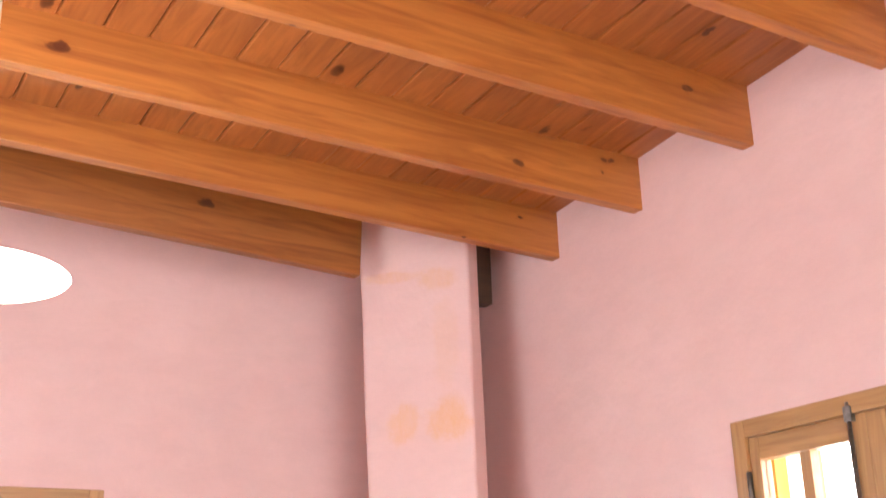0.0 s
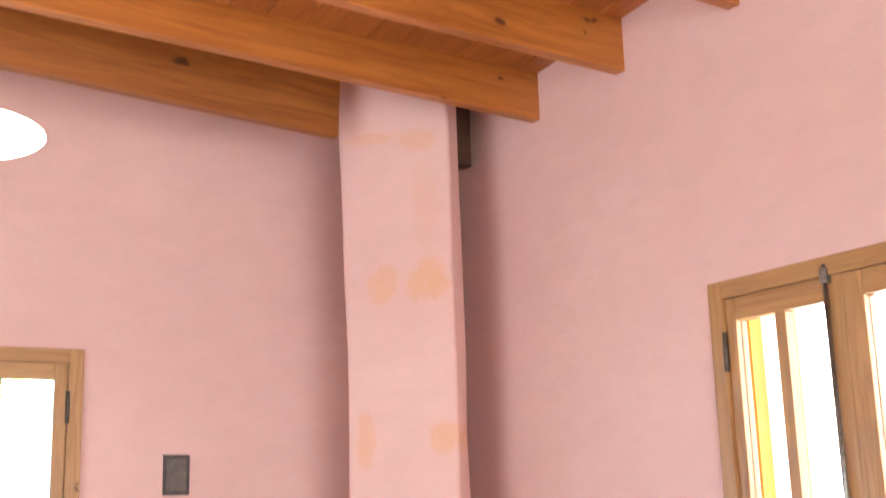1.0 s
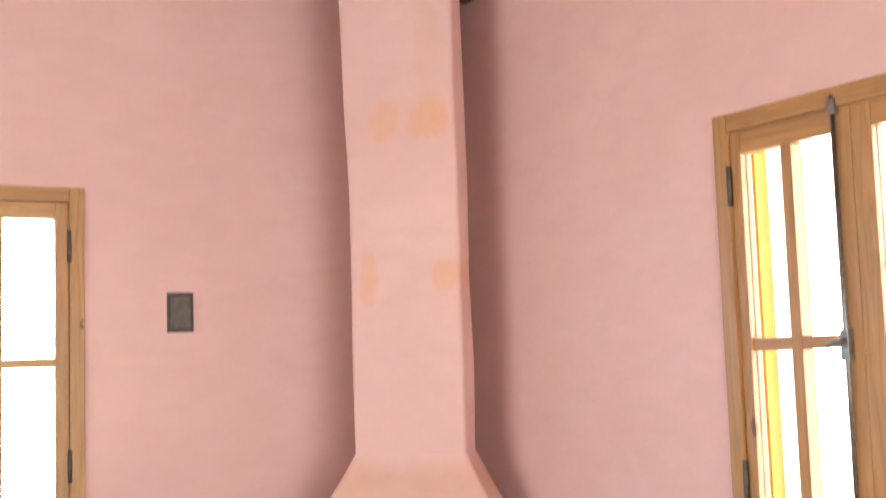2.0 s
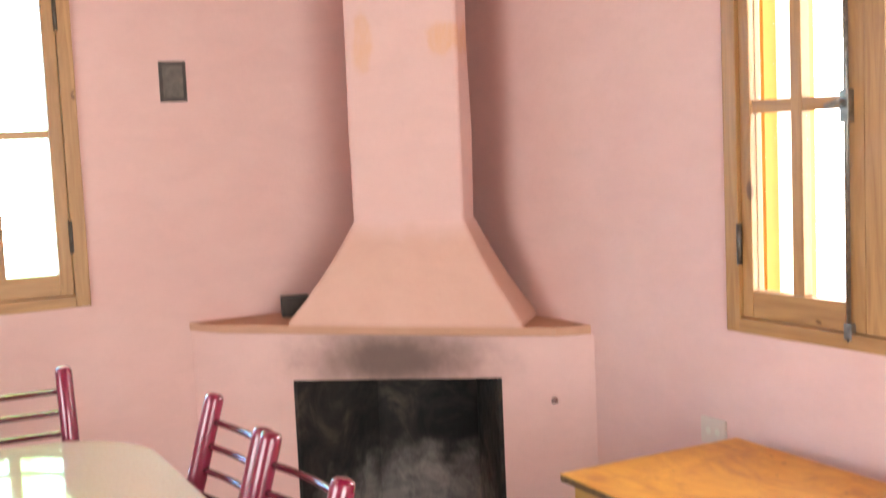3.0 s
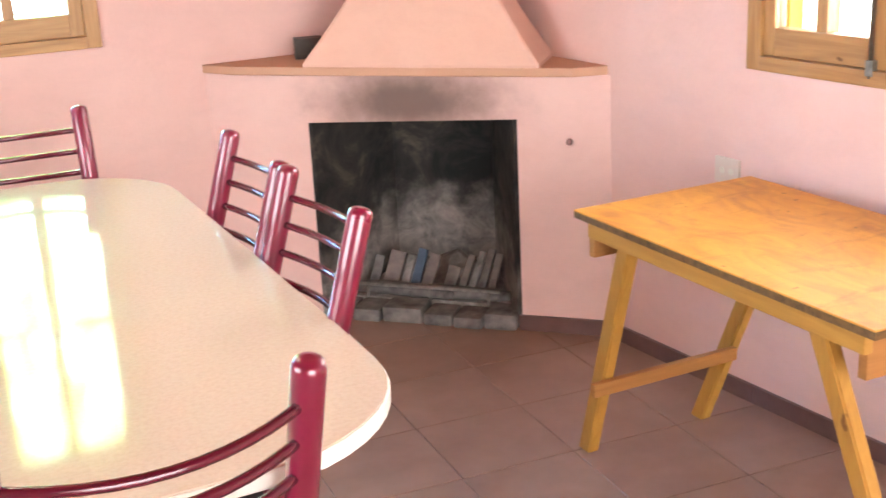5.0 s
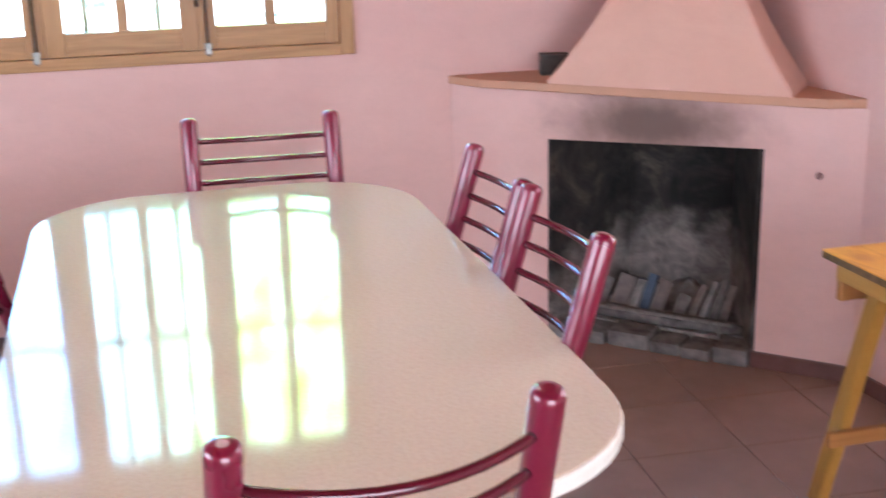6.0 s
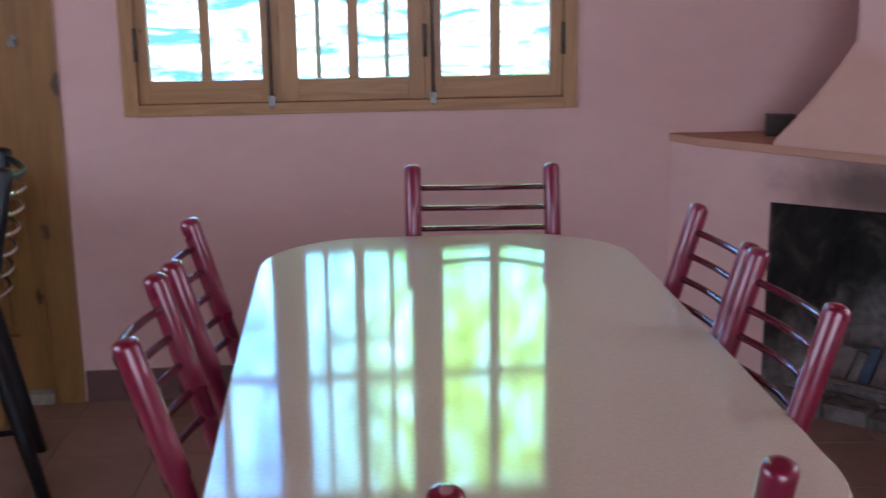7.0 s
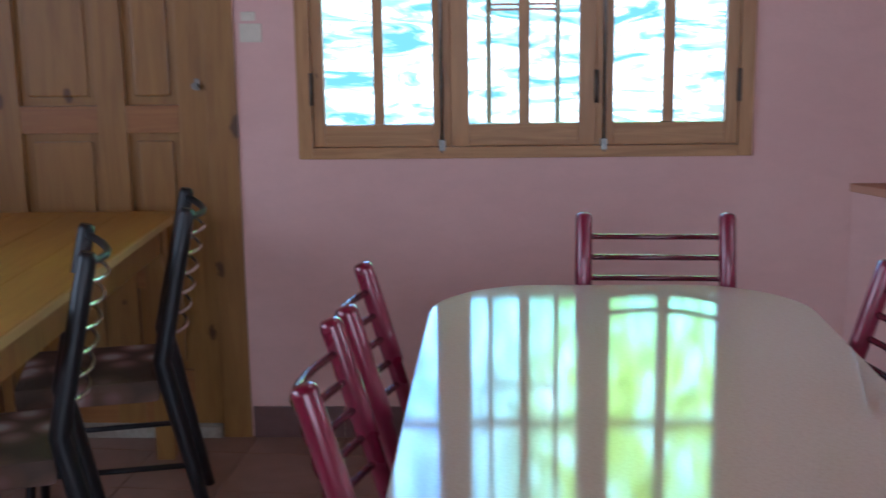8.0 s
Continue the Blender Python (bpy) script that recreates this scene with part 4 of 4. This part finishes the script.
def plate(name, m, w, h, label, slots):
    ob = thing(name, m, label, "socket")
    bm = B()
    box(bm, -w / 2, -0.009, -h / 2, w / 2, 0.0, h / 2, 0.003)
    face = part("faceplate", bm, M_SOCKET if slots else M_PLASTIC, ob)
    bm = B()
    if slots:
        for dx in (-0.018, 0.018):
            tube(bm, [(dx, -0.0092, 0.0), (dx, -0.0105, 0.0)], 0.010, 10)
    else:
        box(bm, -w * 0.28, -0.013, -h * 0.22, w * 0.28, -0.009, h * 0.22, 0.002)
    part("outlet" if slots else "rocker", bm, M_PLASTIC, face)
    return ob


plate("wall_socket", WB @ pose(-2.418, 0, 0.622), 0.095, 0.075, "ivory wall socket above the plank table", True)
plate("light_switch", WA @ pose(-1.998, 0, 1.392), 0.075, 0.062, "ivory light switch beside the door", False)
plate("light_switch", WA @ pose(-2.005, 0, 1.447), 0.05, 0.03, "small ivory switch above the larger one", False)

bm = B()
tube(bm, [(0, 0, 0), (0, -0.02, 0)], [0.011, 0.008], 10)
ob = part("iron_hook", bm, plain("rusty_stub", (0.34, 0.20, 0.18), 0.8, 0.1, 0.5, 90.0))
ob.matrix_basis = WF @ pose(1.339, 0.0, 0.616)
tagged(ob, "small dull rusty stub in the fireplace front", "hook")


def pendant():
    lamp = thing("pendant_lamp", pose(0.309, 2.243, 0), "lit white opal dish pendant lamp over the table", "lamp")
    zt = ceil_z(2.25)
    bm = B()
    z0 = 2.270
    prof = [(0.018, 0.013), (0.06, 0.012), (0.11, 0.009), (0.160, 0.004), (0.184, 0.0), (0.181, -0.003), (0.148, -0.005), (0.092, -0.007), (0.040, -0.008), (0.002, -0.009)]
    seg = 40
    rings = [[bm.verts.new((r * math.cos(2 * math.pi * k / seg), r * math.sin(2 * math.pi * k / seg), z0 + z)) for k in range(seg)] for r, z in prof]
    for a, b in zip(rings, rings[1:]):
        for k in range(seg):
            bm.faces.new((a[k], a[(k + 1) % seg], b[(k + 1) % seg], b[k])).smooth = True
    part("shade", bm, M_BULB, lamp, "glowing opal glass dish")
    bm = B()
    tube(bm, [(0, 0, z0 + 0.06), (0, 0, zt)], 0.004, 8)
    part("cord", bm, M_PLASTIC, lamp)
    bm = B()
    tube(bm, [(0, 0, z0 + 0.010), (0, 0, z0 + 0.062), (0, 0, z0 + 0.08)], [0.024, 0.020, 0.008], 14)
    part("holder", bm, M_CHROME, lamp, "chrome lamp holder")
    return lamp


M_BULB = glow("lit_opal_glass", lambda n, l: ramp(n, l, noise_node(n, l, coords(n, l), 3.0), [(0.3, (1, 0.92, 0.78)), (0.7, (1, 0.94, 0.82))]), 10.0)
pendant()

# burnt wood and brick ends in the hearth
M_CHAR = plain("charred_wood", (0.21, 0.18, 0.17), 0.9, 0.0, 0.6, 30.0)
M_BRICK = plain("smoked_brick", (0.25, 0.195, 0.18), 0.9, 0.0, 0.5, 25.0)
M_BLUE = plain("smoked_blue_board", (0.10, 0.135, 0.20), 0.8, 0.0, 0.4, 25.0)
M_IRON = plain("ashy_iron", (0.30, 0.26, 0.24), 0.7, 0.4, 0.5, 40.0)


def ash_mound():
    """A lumpy bank of ash against the back of the firebox."""
    bm = B()
    nx, ny = 34, 12
    grid = []
    for j in range(ny + 1):
        v = j / ny
        row = []
        for i in range(nx + 1):
            u = i / nx
            half = 0.345 - 0.13 * v
            x = 0.785 + (2 * u - 1) * half
            y = 0.115 + 0.255 * v
            lump = noise.fractal(Vector((x * 9, y * 9, 1.7)), 1.0, 2.0, 4)
            top = 0.075
            z = 0.05 + (top * v ** 1.3 + 0.035 * lump * v) * (0.5 + 0.5 * math.sin(math.pi * u) ** 0.35)
            row.append(bm.verts.new((x, y, FL + max(z, 0.048))))
        grid.append(row)
    for a, b in zip(grid, grid[1:]):
        for k in range(nx):
            bm.faces.new((a[k], a[k + 1], b[k + 1], b[k])).smooth = True
    rim = [*grid[0], *(r[-1] for r in grid[1:]), *grid[-1][-2::-1], *(r[0] for r in grid[-2:0:-1])]
    low = [bm.verts.new((v.co.x, v.co.y, FL + 0.03)) for v in rim]
    for k in range(len(rim)):
        n = (k + 1) % len(rim)
        bm.faces.new((rim[n], rim[k], low[k], low[n]))
    bm.faces.new(low[::-1])
    bmesh.ops.recalc_face_normals(bm, faces=bm.faces)
    ob = part("ash_mound", bm, M_ASH)
    ob.matrix_basis = WF
    return tagged(ob, "pale grey mound of ash in the firebox", "ash")


ash_mound()

grate = thing("fire_grate", WF @ pose(0, 0, FL + 0.05), "low ashy iron grate lying in the hearth", "grate")
for y, z in ((0.085, 0.048), (0.135, 0.036)):
    bm = B()
    tube(bm, [(0.52, y, z), (0.80, y - 0.004, z + 0.003), (1.06, y, z)], 0.007, 8)
    part("bar", bm, M_IRON, grate)
for x in (0.56, 0.80, 1.02):
    bm = B()
    tube(bm, [(x, 0.08, 0.0), (x, 0.083, 0.047)], 0.006, 8)
    part("foot", bm, M_IRON, grate)

rnd = random.Random(11)
# where along the hearth, half width, height, material
for k, (s, w, tall, m) in enumerate(((0.545, 0.018, 0.13, M_CHAR), (0.610, 0.030, 0.15, M_BRICK), (0.668, 0.014, 0.14, M_ASH), (0.705, 0.017, 0.16, M_BLUE),
                                     (0.752, 0.020, 0.15, M_BRICK), (0.838, 0.022, 0.11, M_CHAR), (0.885, 0.013, 0.15, M_BRICK), (0.925, 0.011, 0.17, M_ASH),
                                     (0.962, 0.012, 0.18, M_CHAR), (1.000, 0.013, 0.16, M_BRICK))):
    bm = B()
    box(bm, -w, -0.010, 0.0, w, 0.010, tall, 0.004)
    ob = part("kindling_stick", bm, m)
    ob.matrix_basis = WF @ pose(s, 0.165 + rnd.uniform(-0.012, 0.012), FL + 0.05, -24, rnd.uniform(8, 17), rnd.uniform(-8, 8))
    tagged(ob, "smoked blue board end leaning in the hearth" if m is M_BLUE else "burnt kindling stick leaning in the hearth", "kindling", "kindling in the hearth")
for k in range(2):
    bm = B()
    tube(bm, [(-0.20 + 0.02 * k, 0, 0), (-0.08, 0.006, 0.004), (0.06, -0.004, 0.006), (0.19, 0, 0)], [0.022, 0.027, 0.024, 0.018], 9)
    ob = part("burnt_log", bm, M_CHAR)
    ob.matrix_basis = WF @ pose(0.70 + 0.20 * k, 0.108, FL + 0.074, 0, 0, -4 + 7 * k)
    tagged(ob, "charred log lying on the hearth ash", "log", "burnt logs")

# ---- floor tiles, last ----
TS = 0.33


def tile_mesh():
    bm = B()
    box(bm, -TS / 2 + 0.0014, -TS / 2 + 0.0014, -0.008, TS / 2 - 0.0014, TS / 2 - 0.0014, 0.0, 0.0)
    es = [e for e in bm.edges if all(v.co.z > -0.001 for v in e.verts)]
    bmesh.ops.bevel(bm, geom=es, offset=0.0012, segments=1, affect="EDGES")
    return finish(bm, "tile", M_TILE)


tile_data = tile_mesh()
TURN = pose(0.3, 2.4, FL, 0, 0, -8.0)
rest = B()
rj = random.Random(2)
for i in range(-12, 13):
    for k in range(-17, 10):
        m = TURN @ pose(i * TS, k * TS, rj.uniform(-0.0008, 0.0008))
        x, y = m.translation.x, m.translation.y
        if not (-2.72 < x < 2.55 and -2.65 < y < 4.4):
            continue
        if y > 0.9 and x > -1.9:
            ob = new("tile", tile_data)
            ob.parent = floor
            ob.matrix_basis = m
        else:
            h = TS / 2 - 0.0022
            vs = [rest.verts.new(m @ Vector(p)) for p in ((-h, -h, -0.003), (h, -h, -0.003), (h, h, -0.003), (-h, h, -0.003))]
            rest.faces.new(vs)
ob = part("tile_field", rest, M_TILE, floor)
tagged(ob, kind="stuff")
